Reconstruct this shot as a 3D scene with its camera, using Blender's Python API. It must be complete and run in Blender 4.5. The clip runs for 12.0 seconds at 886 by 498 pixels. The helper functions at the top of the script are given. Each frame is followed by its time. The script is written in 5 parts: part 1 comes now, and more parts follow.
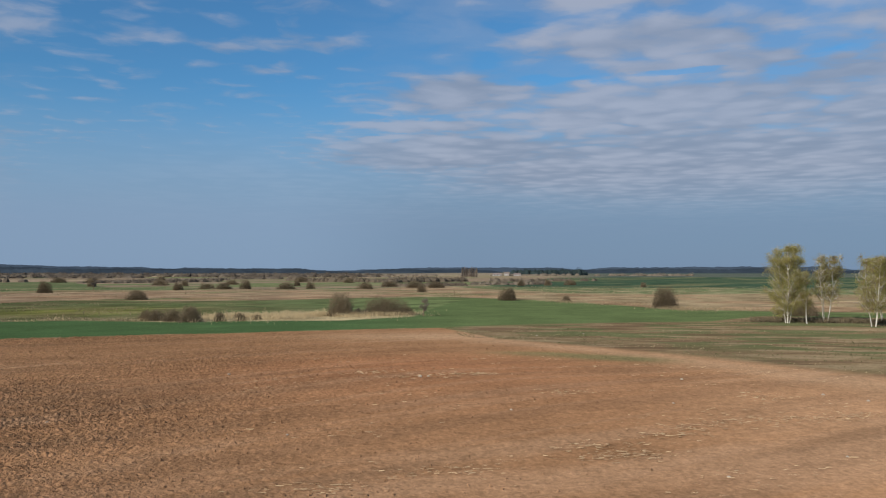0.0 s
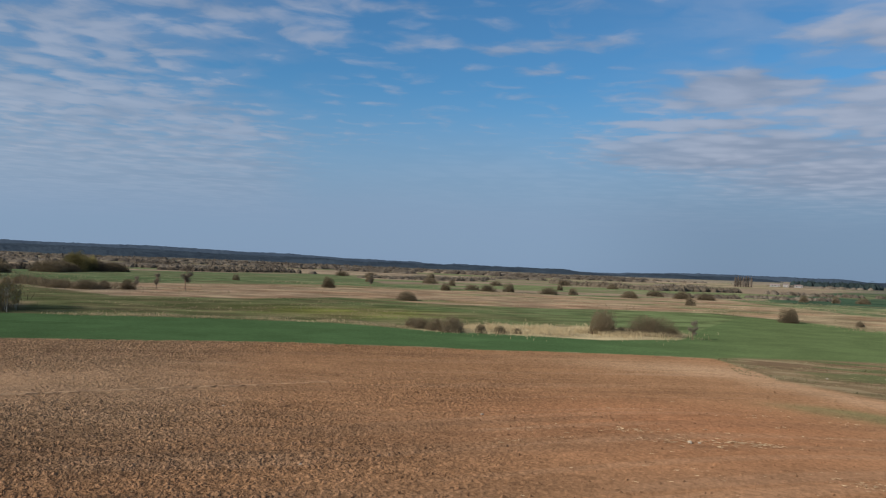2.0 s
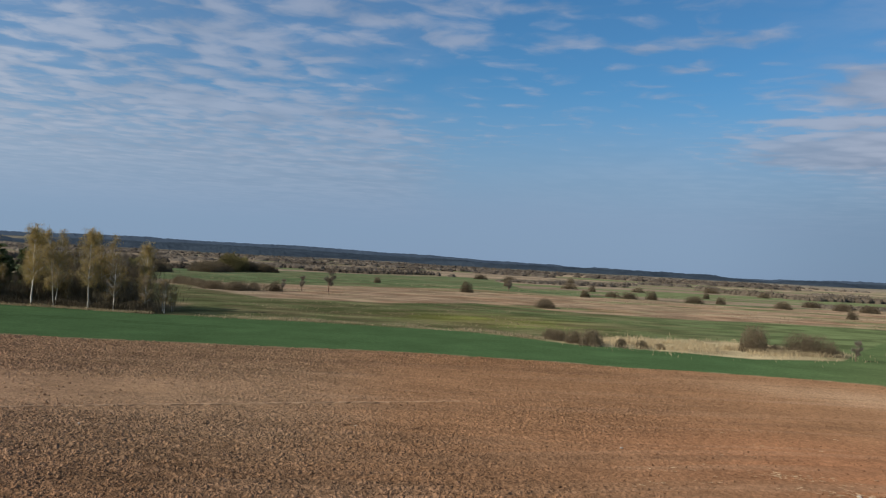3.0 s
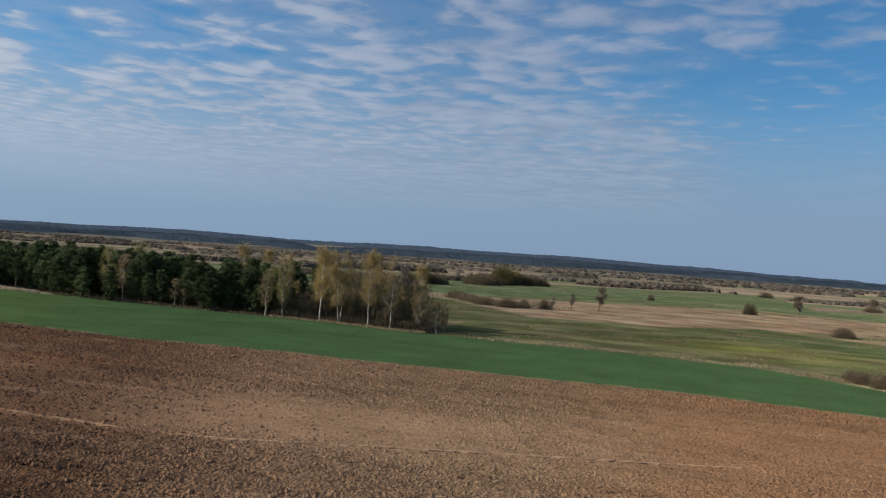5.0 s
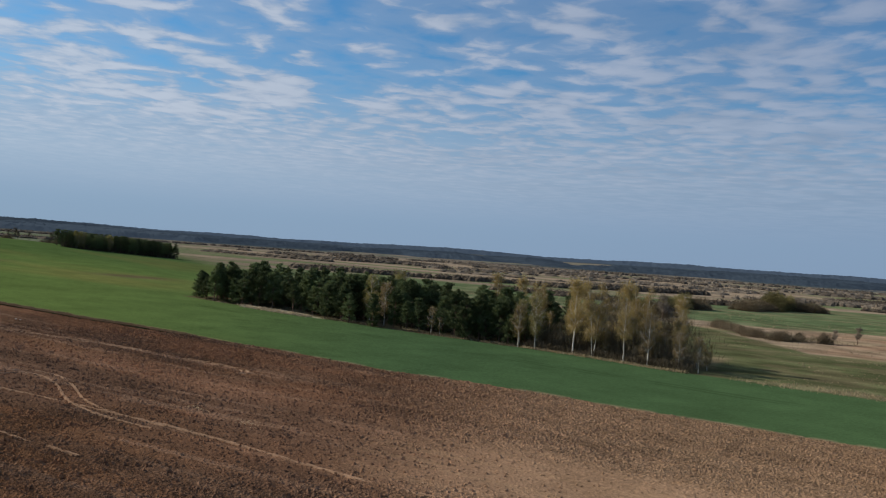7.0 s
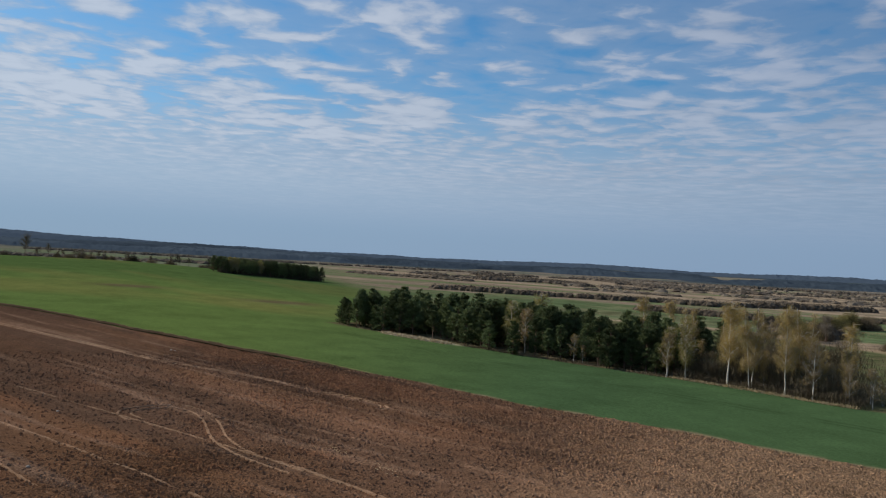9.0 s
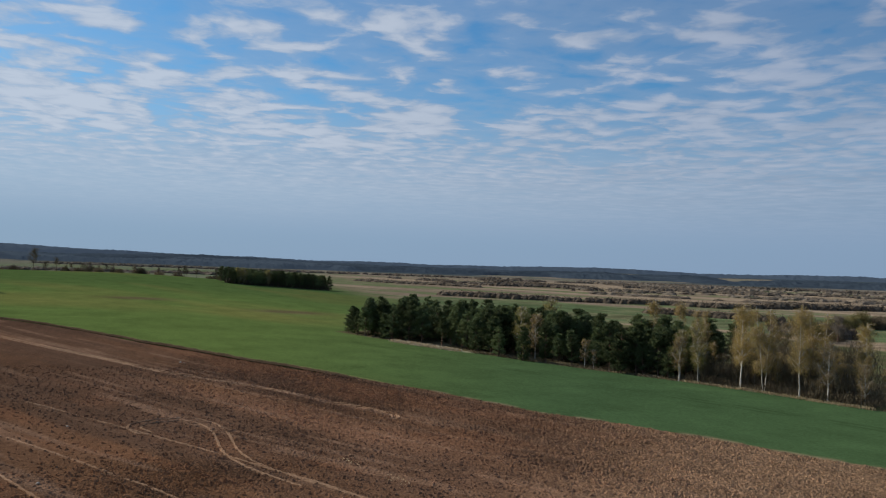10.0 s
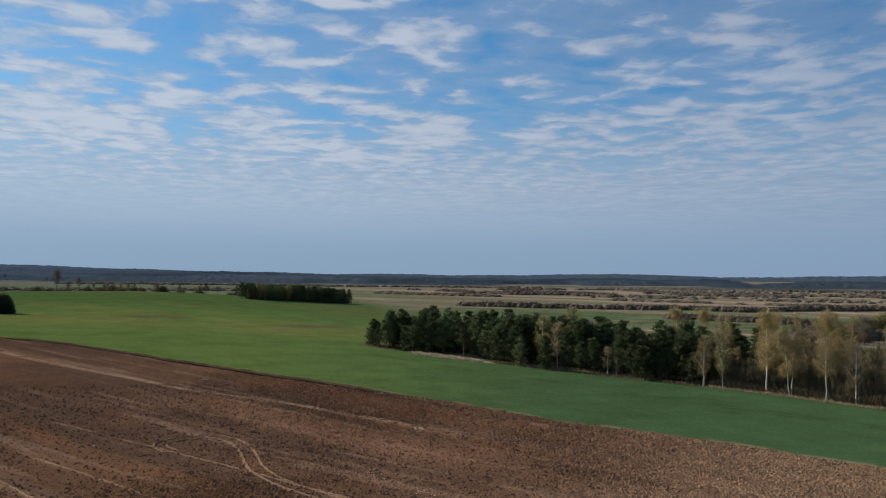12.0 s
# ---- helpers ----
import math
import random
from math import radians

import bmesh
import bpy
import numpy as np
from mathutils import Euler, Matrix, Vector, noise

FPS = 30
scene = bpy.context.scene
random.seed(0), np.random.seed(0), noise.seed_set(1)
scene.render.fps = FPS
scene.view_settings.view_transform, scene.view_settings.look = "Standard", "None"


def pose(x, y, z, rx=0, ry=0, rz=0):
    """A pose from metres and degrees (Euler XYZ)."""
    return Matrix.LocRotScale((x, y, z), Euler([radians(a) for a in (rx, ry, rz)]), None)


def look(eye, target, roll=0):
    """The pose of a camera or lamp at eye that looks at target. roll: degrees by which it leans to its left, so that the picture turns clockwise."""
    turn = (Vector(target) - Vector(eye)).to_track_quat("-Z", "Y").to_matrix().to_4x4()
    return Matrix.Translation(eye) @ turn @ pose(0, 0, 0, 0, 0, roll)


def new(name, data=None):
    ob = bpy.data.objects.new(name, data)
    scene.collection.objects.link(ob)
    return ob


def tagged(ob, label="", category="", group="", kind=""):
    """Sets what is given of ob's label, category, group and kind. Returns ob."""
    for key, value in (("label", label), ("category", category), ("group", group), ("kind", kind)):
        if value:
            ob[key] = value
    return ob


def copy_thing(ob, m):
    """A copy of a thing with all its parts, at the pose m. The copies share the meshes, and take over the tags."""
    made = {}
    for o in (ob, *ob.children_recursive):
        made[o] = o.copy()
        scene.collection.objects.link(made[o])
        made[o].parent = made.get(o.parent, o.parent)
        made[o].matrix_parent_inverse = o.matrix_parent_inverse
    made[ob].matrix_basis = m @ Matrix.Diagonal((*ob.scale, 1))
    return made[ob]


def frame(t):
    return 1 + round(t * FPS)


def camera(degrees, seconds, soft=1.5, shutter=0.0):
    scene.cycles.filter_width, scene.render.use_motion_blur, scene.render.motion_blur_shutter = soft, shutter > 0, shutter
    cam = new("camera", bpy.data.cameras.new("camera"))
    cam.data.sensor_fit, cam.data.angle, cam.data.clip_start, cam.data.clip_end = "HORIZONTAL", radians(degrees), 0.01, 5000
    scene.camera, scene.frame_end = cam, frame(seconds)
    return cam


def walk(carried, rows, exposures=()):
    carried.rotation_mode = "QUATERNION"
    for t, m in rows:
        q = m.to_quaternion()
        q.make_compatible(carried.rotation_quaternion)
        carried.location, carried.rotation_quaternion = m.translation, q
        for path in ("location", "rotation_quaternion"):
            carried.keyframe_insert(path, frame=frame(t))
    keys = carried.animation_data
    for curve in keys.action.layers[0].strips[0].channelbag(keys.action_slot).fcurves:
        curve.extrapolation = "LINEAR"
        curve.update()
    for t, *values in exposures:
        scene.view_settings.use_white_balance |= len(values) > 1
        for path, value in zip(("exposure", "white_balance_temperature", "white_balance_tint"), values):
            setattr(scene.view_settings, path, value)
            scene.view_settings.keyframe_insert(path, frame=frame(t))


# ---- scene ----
# camera: a drone that rises, glides ahead and turns to its left
cam = camera(56.2, 12.0, 1.2)
METRES, EYE, TILT, LEAN, TURN = 22.0, 8.2, 1.45, 0.0, 0.0
ROWS = [
    (0.0, 0.0, 0.0, 0.0, -0.0, 0.0, 0.0),
    (0.5, -0.0019, 0.0462, 0.0277, 3.76, 0.0, -0.5),
    (1.0, -0.0058, 0.0922, 0.0549, 8.54, -0.08, -1.05),
    (1.5, -0.0127, 0.139, 0.0831, 13.33, -0.19, -1.51),
    (2.0, -0.0221, 0.1835, 0.1106, 18.11, -0.29, -1.9),
    (2.5, -0.0348, 0.2289, 0.1375, 22.9, -0.4, -2.22),
    (3.0, -0.049, 0.2728, 0.1651, 27.71, -0.51, -2.47),
    (5.0, -0.1414, 0.4398, 0.2718, 46.41, -0.69, -2.89),
    (5.5, -0.1729, 0.4757, 0.2994, 50.88, -0.66, -2.89),
    (6.0, -0.208, 0.508, 0.3284, 55.24, -0.59, -2.86),
    (6.5, -0.2476, 0.5385, 0.3575, 59.61, -0.5, -2.86),
    (7.0, -0.2866, 0.5655, 0.3873, 63.99, -0.4, -2.82),
    (7.5, -0.3246, 0.5887, 0.4155, 68.39, -0.3, -2.83),
    (7.7, -0.339, 0.5968, 0.426, 70.1, -0.25, -2.8),
    (8.0, -0.36, 0.607, 0.4405, 71.85, -0.12, -2.66),
    (8.4, -0.388, 0.618, 0.456, 73.0, 0.08, -2.36),
    (8.8, -0.415, 0.627, 0.467, 73.5, 0.29, -1.97),
    (9.2, -0.441, 0.633, 0.474, 73.74, 0.5, -1.51),
    (9.5, -0.459, 0.6356, 0.476, 73.86, 0.65, -1.18),
    (10.0, -0.4634, 0.6293, 0.4733, 74.12, 0.83, -0.69),
    (10.5, -0.466, 0.6243, 0.4726, 74.41, 1.05, -0.24),
    (11.0, -0.4665, 0.6216, 0.4741, 74.7, 1.24, 0.16),
    (11.5, -0.4664, 0.6217, 0.476, 75.02, 1.41, 0.5),
    (12.0, -0.4651, 0.6245, 0.4782, 75.42, 1.56, 0.79),
]
EXPOSURE = [(0.0, 0.0), (12.0, 0.0)]
walk(cam, [(t, pose(0, 0, EYE, TILT, LEAN, TURN) @ pose(METRES * x, METRES * y, METRES * z, 90 + pitch, roll, yaw)) for t, x, y, z, yaw, pitch, roll in ROWS], EXPOSURE)


# ---- light: sun and broken high cloud ----
def link(tree, a, b):
    tree.links.new(a, b)


class Nodes:
    """Short hand for building node trees."""

    def __init__(self, tree):
        self.tree = tree
        tree.nodes.clear()

    def add(self, kind, **props):
        node = self.tree.nodes.new(kind)
        for key, value in props.items():
            setattr(node, key, value)
        return node

    def put(self, socket, value):
        if hasattr(value, "is_output"):
            self.tree.links.new(value, socket)
        else:
            socket.default_value = value

    def math(self, op, a, b=0.0, c=0.0, clamp=False):
        node = self.add("ShaderNodeMath", operation=op, use_clamp=clamp)
        for n, v in enumerate((a, b, c)):
            self.put(node.inputs[n], v)
        return node.outputs[0]

    def ramp(self, v, lo, hi, a=0.0, b=1.0):
        node = self.add("ShaderNodeMapRange", interpolation_type="SMOOTHSTEP")
        for n, x in enumerate((v, lo, hi, a, b)):
            self.put(node.inputs[n], x)
        return node.outputs[0]

    def mix(self, f, a, b, blend="MIX"):
        node = self.add("ShaderNodeMix", data_type="RGBA", blend_type=blend)
        self.put(node.inputs[0], f)
        self.put(node.inputs[6], a)
        self.put(node.inputs[7], b)
        return node.outputs[2]

    def noise(self, vector, scale, detail=4.0, rough=0.55, distortion=0.0):
        node = self.add("ShaderNodeTexNoise", noise_dimensions="3D")
        if vector is not None:
            self.put(node.inputs["Vector"], vector)
        node.inputs["Scale"].default_value = scale
        node.inputs["Detail"].default_value = detail
        node.inputs["Roughness"].default_value = rough
        node.inputs["Distortion"].default_value = distortion
        return node.outputs[0]

    def xyz(self, x, y, z=0.0):
        node = self.add("ShaderNodeCombineXYZ")
        for n, v in enumerate((x, y, z)):
            self.put(node.inputs[n], v)
        return node.outputs[0]


SUN_UP, SUN_X, SUN_Y = 28.0, -0.66, -0.75
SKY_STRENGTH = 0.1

world = bpy.data.worlds.new("sky")
world.use_nodes = True
scene.world = world
n = Nodes(world.node_tree)
sky = n.add("ShaderNodeTexSky", sky_type="NISHITA", sun_disc=False)
sky.sun_elevation, sky.sun_rotation = radians(SUN_UP), math.atan2(SUN_X, SUN_Y)
sky.air_density, sky.dust_density, sky.ozone_density = 1.0, 0.6, 2.5
axis = n.add("ShaderNodeSeparateXYZ")
link(n.tree, n.add("ShaderNodeTexCoord").outputs["Generated"], axis.inputs[0])
dx, dy, dz = axis.outputs
up = n.math("ADD", n.math("MAXIMUM", dz, 0.0), 0.02)
flat_x, flat_y = n.math("DIVIDE", dx, up), n.math("DIVIDE", dy, up)
plane = n.xyz(flat_x, flat_y)
bearing = n.math("MULTIPLY", n.math("ARCTAN2", n.math("MULTIPLY", dx, -1.0), dy), 180 / math.pi)
height = n.math("MULTIPLY", n.math("ARCSINE", dz), 180 / math.pi)


def bent_by(vector, scale, amount, detail=3.0):
    """The same places, shifted to and fro by a noise."""
    drift = n.add("ShaderNodeTexNoise", noise_dimensions="3D")
    n.put(drift.inputs["Vector"], vector)
    drift.inputs["Scale"].default_value, drift.inputs["Detail"].default_value = scale, detail
    centred = n.add("ShaderNodeVectorMath", operation="SUBTRACT")
    link(n.tree, drift.outputs["Color"], centred.inputs[0])
    centred.inputs[1].default_value = (0.5, 0.5, 0.5)
    node = n.add("ShaderNodeVectorMath", operation="MULTIPLY_ADD")
    link(n.tree, centred.outputs[0], node.inputs[0])
    node.inputs[1].default_value = amount
    return centred.outputs[0], node


# the layer's own grain: cells and rags on a flat sheet overhead
_, swirl = bent_by(plane, 2.6, (0.3, 0.3, 0.0))
link(n.tree, plane, swirl.inputs[2])
puff = n.add("ShaderNodeTexVoronoi", feature="SMOOTH_F1", voronoi_dimensions="2D")
link(n.tree, swirl.outputs[0], puff.inputs["Vector"])
puff.inputs["Scale"].default_value, puff.inputs["Smoothness"].default_value = 3.9, 0.8
puffs = n.ramp(puff.outputs["Distance"], 0.7, 0.0)
rags = n.noise(swirl.outputs[0], 5.2, 4.5, 0.52)
groups = n.noise(n.xyz(flat_x, flat_y, 7.0), 1.1, 4.0, 0.55)
sheet = n.noise(n.xyz(flat_x, flat_y, 11.0), 1.6, 6.0, 0.62)

# where the single clouds stand: bearing and height, with ragged outlines
_, place = bent_by(plane, 5.5, (3.0, 1.15, 0.0), 4.0)
link(n.tree, n.xyz(bearing, height), place.inputs[2])
place = place.outputs[0]


def field(spots, soft=0.1):
    """Nought to one: how far a place lies within any of these ovals (bearing, height, half width, half height)."""
    total = None
    for b, h, rb, rh in spots:
        near = n.add("ShaderNodeVectorMath", operation="MULTIPLY_ADD")
        link(n.tree, place, near.inputs[0])
        near.inputs[1].default_value, near.inputs[2].default_value = (1 / rb, 1 / rh, 0.0), (-b / rb, -h / rh, 0.0)
        far = n.add("ShaderNodeVectorMath", operation="LENGTH")
        link(n.tree, near.outputs[0], far.inputs[0])
        v = n.ramp(far.outputs["Value"], 1.65, soft)
        total = v if total is None else n.math("MAXIMUM", total, v)
    return total


# broken altocumulus over the hill, low rows first
puffs_west = field(((100.8, 16.1, 4.3, 0.8), (99.1, 14.9, 4.8, 0.55), (99.1, 12.7, 5.1, 0.7), (99.7, 9.9, 5.4, 1.5), (88.5, 15, 3.8, 0.8), (78.9, 16.7, 4.3, 1.0), (76.9, 15.3, 2.4, 0.6), (84.3, 14.4, 2.1, 0.45), (93.5, 11.4, 2.7, 0.8),
                    (89, 12.3, 1.7, 0.65), (84.3, 12.5, 2.3, 0.65), (81, 11.6, 1.8, 0.35), (74.6, 14.1, 2.2, 0.4), (74.3, 12.5, 1.1, 0.3), (88.2, 10.3, 2.4, 0.8), (76.9, 10.1, 3.1, 1.1), (81.5, 8.2, 2.3, 0.45), (84.8, 8.9, 2.3, 0.45),
                    (88.9, 17.4, 3, 0.45), (82.1, 18.3, 3.1, 0.4)))
puffs_mid = field(((68.9, 17, 1.9, 0.65), (64.3, 15.6, 2.8, 0.65), (69.1, 13.2, 2.9, 0.4), (62.6, 13.6, 1.9, 0.5), (64.8, 10.8, 3.7, 0.4), (68.7, 9.5, 2.3, 0.4), (56.1, 15.8, 3.8, 1.1), (51, 12.9, 3.8, 1.6), (57.8, 10.7, 3.8, 0.9),
                   (60.0, 13.0, 2.2, 0.5), (43.4, 13.7, 7.6, 2.9), (43.1, 9.6, 8.0, 1.0), (32.3, 8.3, 3.0, 0.3), (40.1, 16.4, 8.0, 1.3), (26.9, 15.2, 2.6, 0.8), (26.6, 17.3, 4.0, 0.7)))
wisps = field(((20.3, 15.2, 2.7, 0.55), (9.8, 15.2, 3.8, 0.5), (15.4, 14.5, 1.4, 0.3), (20.7, 17.3, 2.7, 0.5), (12.0, 13.2, 1.6, 0.25)))
gaps = field(((72.2, 15.9, 1.8, 1.9), (81.2, 13.5, 1.5, 0.5), (92.1, 13.3, 1.8, 0.5), (84.3, 11.0, 1.9, 0.5), (72.0, 11.3, 1.4, 1.5), (93.2, 9.6, 1.1, 0.9), (93.2, 15.8, 1.0, 1.0), (75, 18.3, 2.4, 0.6), (80.8, 9.8, 1.3, 0.7), (60.4, 12.4, 1.5, 0.4),
              (66, 14.3, 1.5, 0.45), (29.5, 11.2, 3.0, 2.2), (63.5, 7.8, 2.2, 0.4), (48.6, 15.6, 1.0, 0.5), (34, 12.4, 1.6, 0.8), (71.6, 9.3, 1.2, 0.7)))
# the closed bank across the clear lane, with its cracks
banks = field(((-1.2, 12.0, 5.8, 1.5), (-14.0, 15.3, 10.5, 1.5), (-15.5, 10.8, 12.0, 2.3), (-11, 18.0, 8.0, 0.8), (-18, 13.4, 9.0, 1.0), (2.0, 9.9, 5.0, 0.5), (0.5, 8.2, 9.0, 1.3), (-18, 6.9, 16, 2.4), (-34, 12, 12, 8), (-12, 22, 20, 3.5)))
cracks = field(((-7.4, 12.9, 3.6, 0.28), (-25.8, 13.6, 2.2, 0.45), (-3.2, 14.2, 1.3, 0.6), (-16.0, 13.0, 3.0, 0.2), (-5.0, 16.5, 1.6, 0.3)))

right_side = n.ramp(bearing, 12.0, -2.0)
left_side = n.ramp(bearing, 24.0, 33.0)
open_sky = n.ramp(bearing, 103.0, 112.0)
base = n.math("ADD", n.math("MULTIPLY", left_side, n.ramp(height, 8.5, 12.5, 0.54, 0.27)), n.math("MULTIPLY", right_side, n.ramp(height, 14.0, 9.0, 0.02, 0.25)))
base = n.math("ADD", base, n.math("MULTIPLY", n.math("MAXIMUM", open_sky, n.ramp(height, 19.0, 23.0)), 0.3))
cover = n.math("ADD", base, n.math("MULTIPLY", n.math("MAXIMUM", puffs_west, n.math("MULTIPLY", puffs_mid, 0.8)), 0.44))
cover = n.math("ADD", cover, n.math("ADD", n.math("MULTIPLY", wisps, 0.46), n.math("MULTIPLY", banks, 0.85)))
cover = n.math("SUBTRACT", cover, n.math("ADD", n.math("MULTIPLY", gaps, 0.42), n.math("MULTIPLY", cracks, 0.75)))
cells = n.math("MULTIPLY", puffs, n.ramp(height, 6.5, 11.0, 0.02, 0.4))
ragged_by = n.math("MULTIPLY", n.ramp(height, 4.0, 9.0, 0.2, 1.9), n.math("SUBTRACT", 1.0, n.math("MULTIPLY", right_side, 0.45)))
grain = n.math("ADD", n.math("MULTIPLY", n.math("SUBTRACT", rags, 0.5), ragged_by), n.math("ADD", cells, n.math("MULTIPLY", groups, 0.35)))
amount = n.math("ADD", cover, n.math("SUBTRACT", grain, n.ramp(height, 6.5, 11.0, 0.22, 0.4)))
veil = n.math("MULTIPLY", n.math("ADD", left_side, right_side), n.ramp(n.noise(plane, 0.3, 3.0), 0.3, 0.7, 0.12, 0.4))
cloud = n.math("MAXIMUM", n.ramp(amount, -0.08, 0.78), n.math("MULTIPLY", veil, n.ramp(amount, -0.5, 0.2)))
low_veil = n.math("MULTIPLY", n.math("MULTIPLY", n.math("MAXIMUM", n.ramp(bearing, 30.0, 85.0), n.ramp(bearing, 34.0, 8.0, 0.0, 0.55)), n.ramp(height, 11.0, 6.5)), n.ramp(n.noise(n.xyz(n.math("MULTIPLY", bearing, 0.05), n.math("MULTIPLY", height, 0.22)), 1.6, 4.0, 0.55), 0.25, 0.75, 0.4, 0.75))
cloud = n.math("MULTIPLY", n.math("MAXIMUM", cloud, low_veil), n.ramp(height, 1.5, 7.0))
thick = n.ramp(n.math("ADD", amount, n.math("MULTIPLY", rags, 0.5)), 0.3, 1.3)
lumps = n.noise(n.xyz(flat_x, flat_y, 15.0), 1.3, 3.0, 0.5)
folds = n.ramp(n.math("ADD", n.math("MULTIPLY", lumps, 0.6), n.math("ADD", n.math("ADD", n.math("MULTIPLY", rags, 0.24), n.math("MULTIPLY", sheet, 0.2)), n.math("MULTIPLY", puffs, 0.16))), 0.42, 0.78)
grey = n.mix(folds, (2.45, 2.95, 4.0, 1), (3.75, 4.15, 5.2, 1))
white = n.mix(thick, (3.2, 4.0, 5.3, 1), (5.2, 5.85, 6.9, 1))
cloud_colour = n.mix(n.ramp(bearing, 25.0, 98.0), grey, white)
blue = n.mix(1.0, sky.outputs[0], (0.43, 0.825, 1.07, 1), "MULTIPLY")
haze = n.ramp(height, 13.0, 2.5)
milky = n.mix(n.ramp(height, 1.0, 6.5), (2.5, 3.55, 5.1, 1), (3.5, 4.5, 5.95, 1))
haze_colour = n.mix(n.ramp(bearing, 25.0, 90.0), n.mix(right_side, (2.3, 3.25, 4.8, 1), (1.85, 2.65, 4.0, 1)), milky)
air = n.mix(n.math("MULTIPLY", haze, 0.93), blue, haze_colour)
solid = n.math("ADD", n.ramp(bearing, 22.0, 80.0, 0.62, 0.92), n.math("MULTIPLY", right_side, 0.26))
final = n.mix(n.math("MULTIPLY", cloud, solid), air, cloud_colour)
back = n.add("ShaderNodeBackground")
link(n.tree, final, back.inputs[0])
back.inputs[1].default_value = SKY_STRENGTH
link(n.tree, back.outputs[0], n.add("ShaderNodeOutputWorld").inputs[0])

sun = new("sun", bpy.data.lights.new("sun", "SUN"))
sun.data.energy, sun.data.angle, sun.data.color = 4.8, radians(0.6), (1.0, 0.935, 0.84)
sun.matrix_world = look((SUN_X * 100, SUN_Y * 100, 100 * math.tan(radians(SUN_UP))), (0, 0, 0))


# ---- materials ----
def material(name, colour, rough=0.9, vary=0.25, scale=3.0, through_light=0.0, bump=0.0, second=None, spec=0.1):
    """A matt natural surface: two scales of noise in its colour, difference from piece to piece, and light that passes through leaves."""
    m = bpy.data.materials.new(name)
    m.use_nodes = True
    k = Nodes(m.node_tree)
    where = k.add("ShaderNodeTexCoord").outputs["Object"]
    grain = k.noise(where, scale, 5.0)
    patch = k.noise(where, scale * 0.13, 3.0)
    island = k.add("ShaderNodeNewGeometry").outputs["Random Per Island"]
    object_random = k.add("ShaderNodeObjectInfo").outputs["Random"]
    value = k.math("ADD", k.math("ADD", k.math("MULTIPLY", grain, 0.5), k.math("MULTIPLY", patch, 0.5)),
                   k.math("ADD", k.math("MULTIPLY", k.math("SUBTRACT", island, 0.5), 0.55), k.math("MULTIPLY", k.math("SUBTRACT", object_random, 0.5), 0.6)))
    lo = tuple(c * (1 - vary) for c in colour)
    hi = second or tuple(c * (1 + vary) for c in colour)
    tint = k.mix(k.ramp(value, 0.15, 0.85), (*lo, 1), (*hi, 1))
    shader = k.add("ShaderNodeBsdfPrincipled")
    link(k.tree, tint, shader.inputs["Base Color"])
    shader.inputs["Roughness"].default_value = rough
    shader.inputs["Specular IOR Level"].default_value = spec
    if bump:
        b = k.add("ShaderNodeBump")
        b.inputs["Strength"].default_value = bump
        b.inputs["Distance"].default_value = 0.05
        link(k.tree, grain, b.inputs["Height"])
        link(k.tree, b.outputs[0], shader.inputs["Normal"])
    out = shader.outputs[0]
    if through_light:
        t = k.add("ShaderNodeBsdfTranslucent")
        link(k.tree, tint, t.inputs[0])
        both = k.add("ShaderNodeMixShader")
        both.inputs[0].default_value = through_light
        link(k.tree, out, both.inputs[1])
        link(k.tree, t.outputs[0], both.inputs[2])
        out = both.outputs[0]
    link(k.tree, out, k.add("ShaderNodeOutputMaterial").inputs[0])
    return m


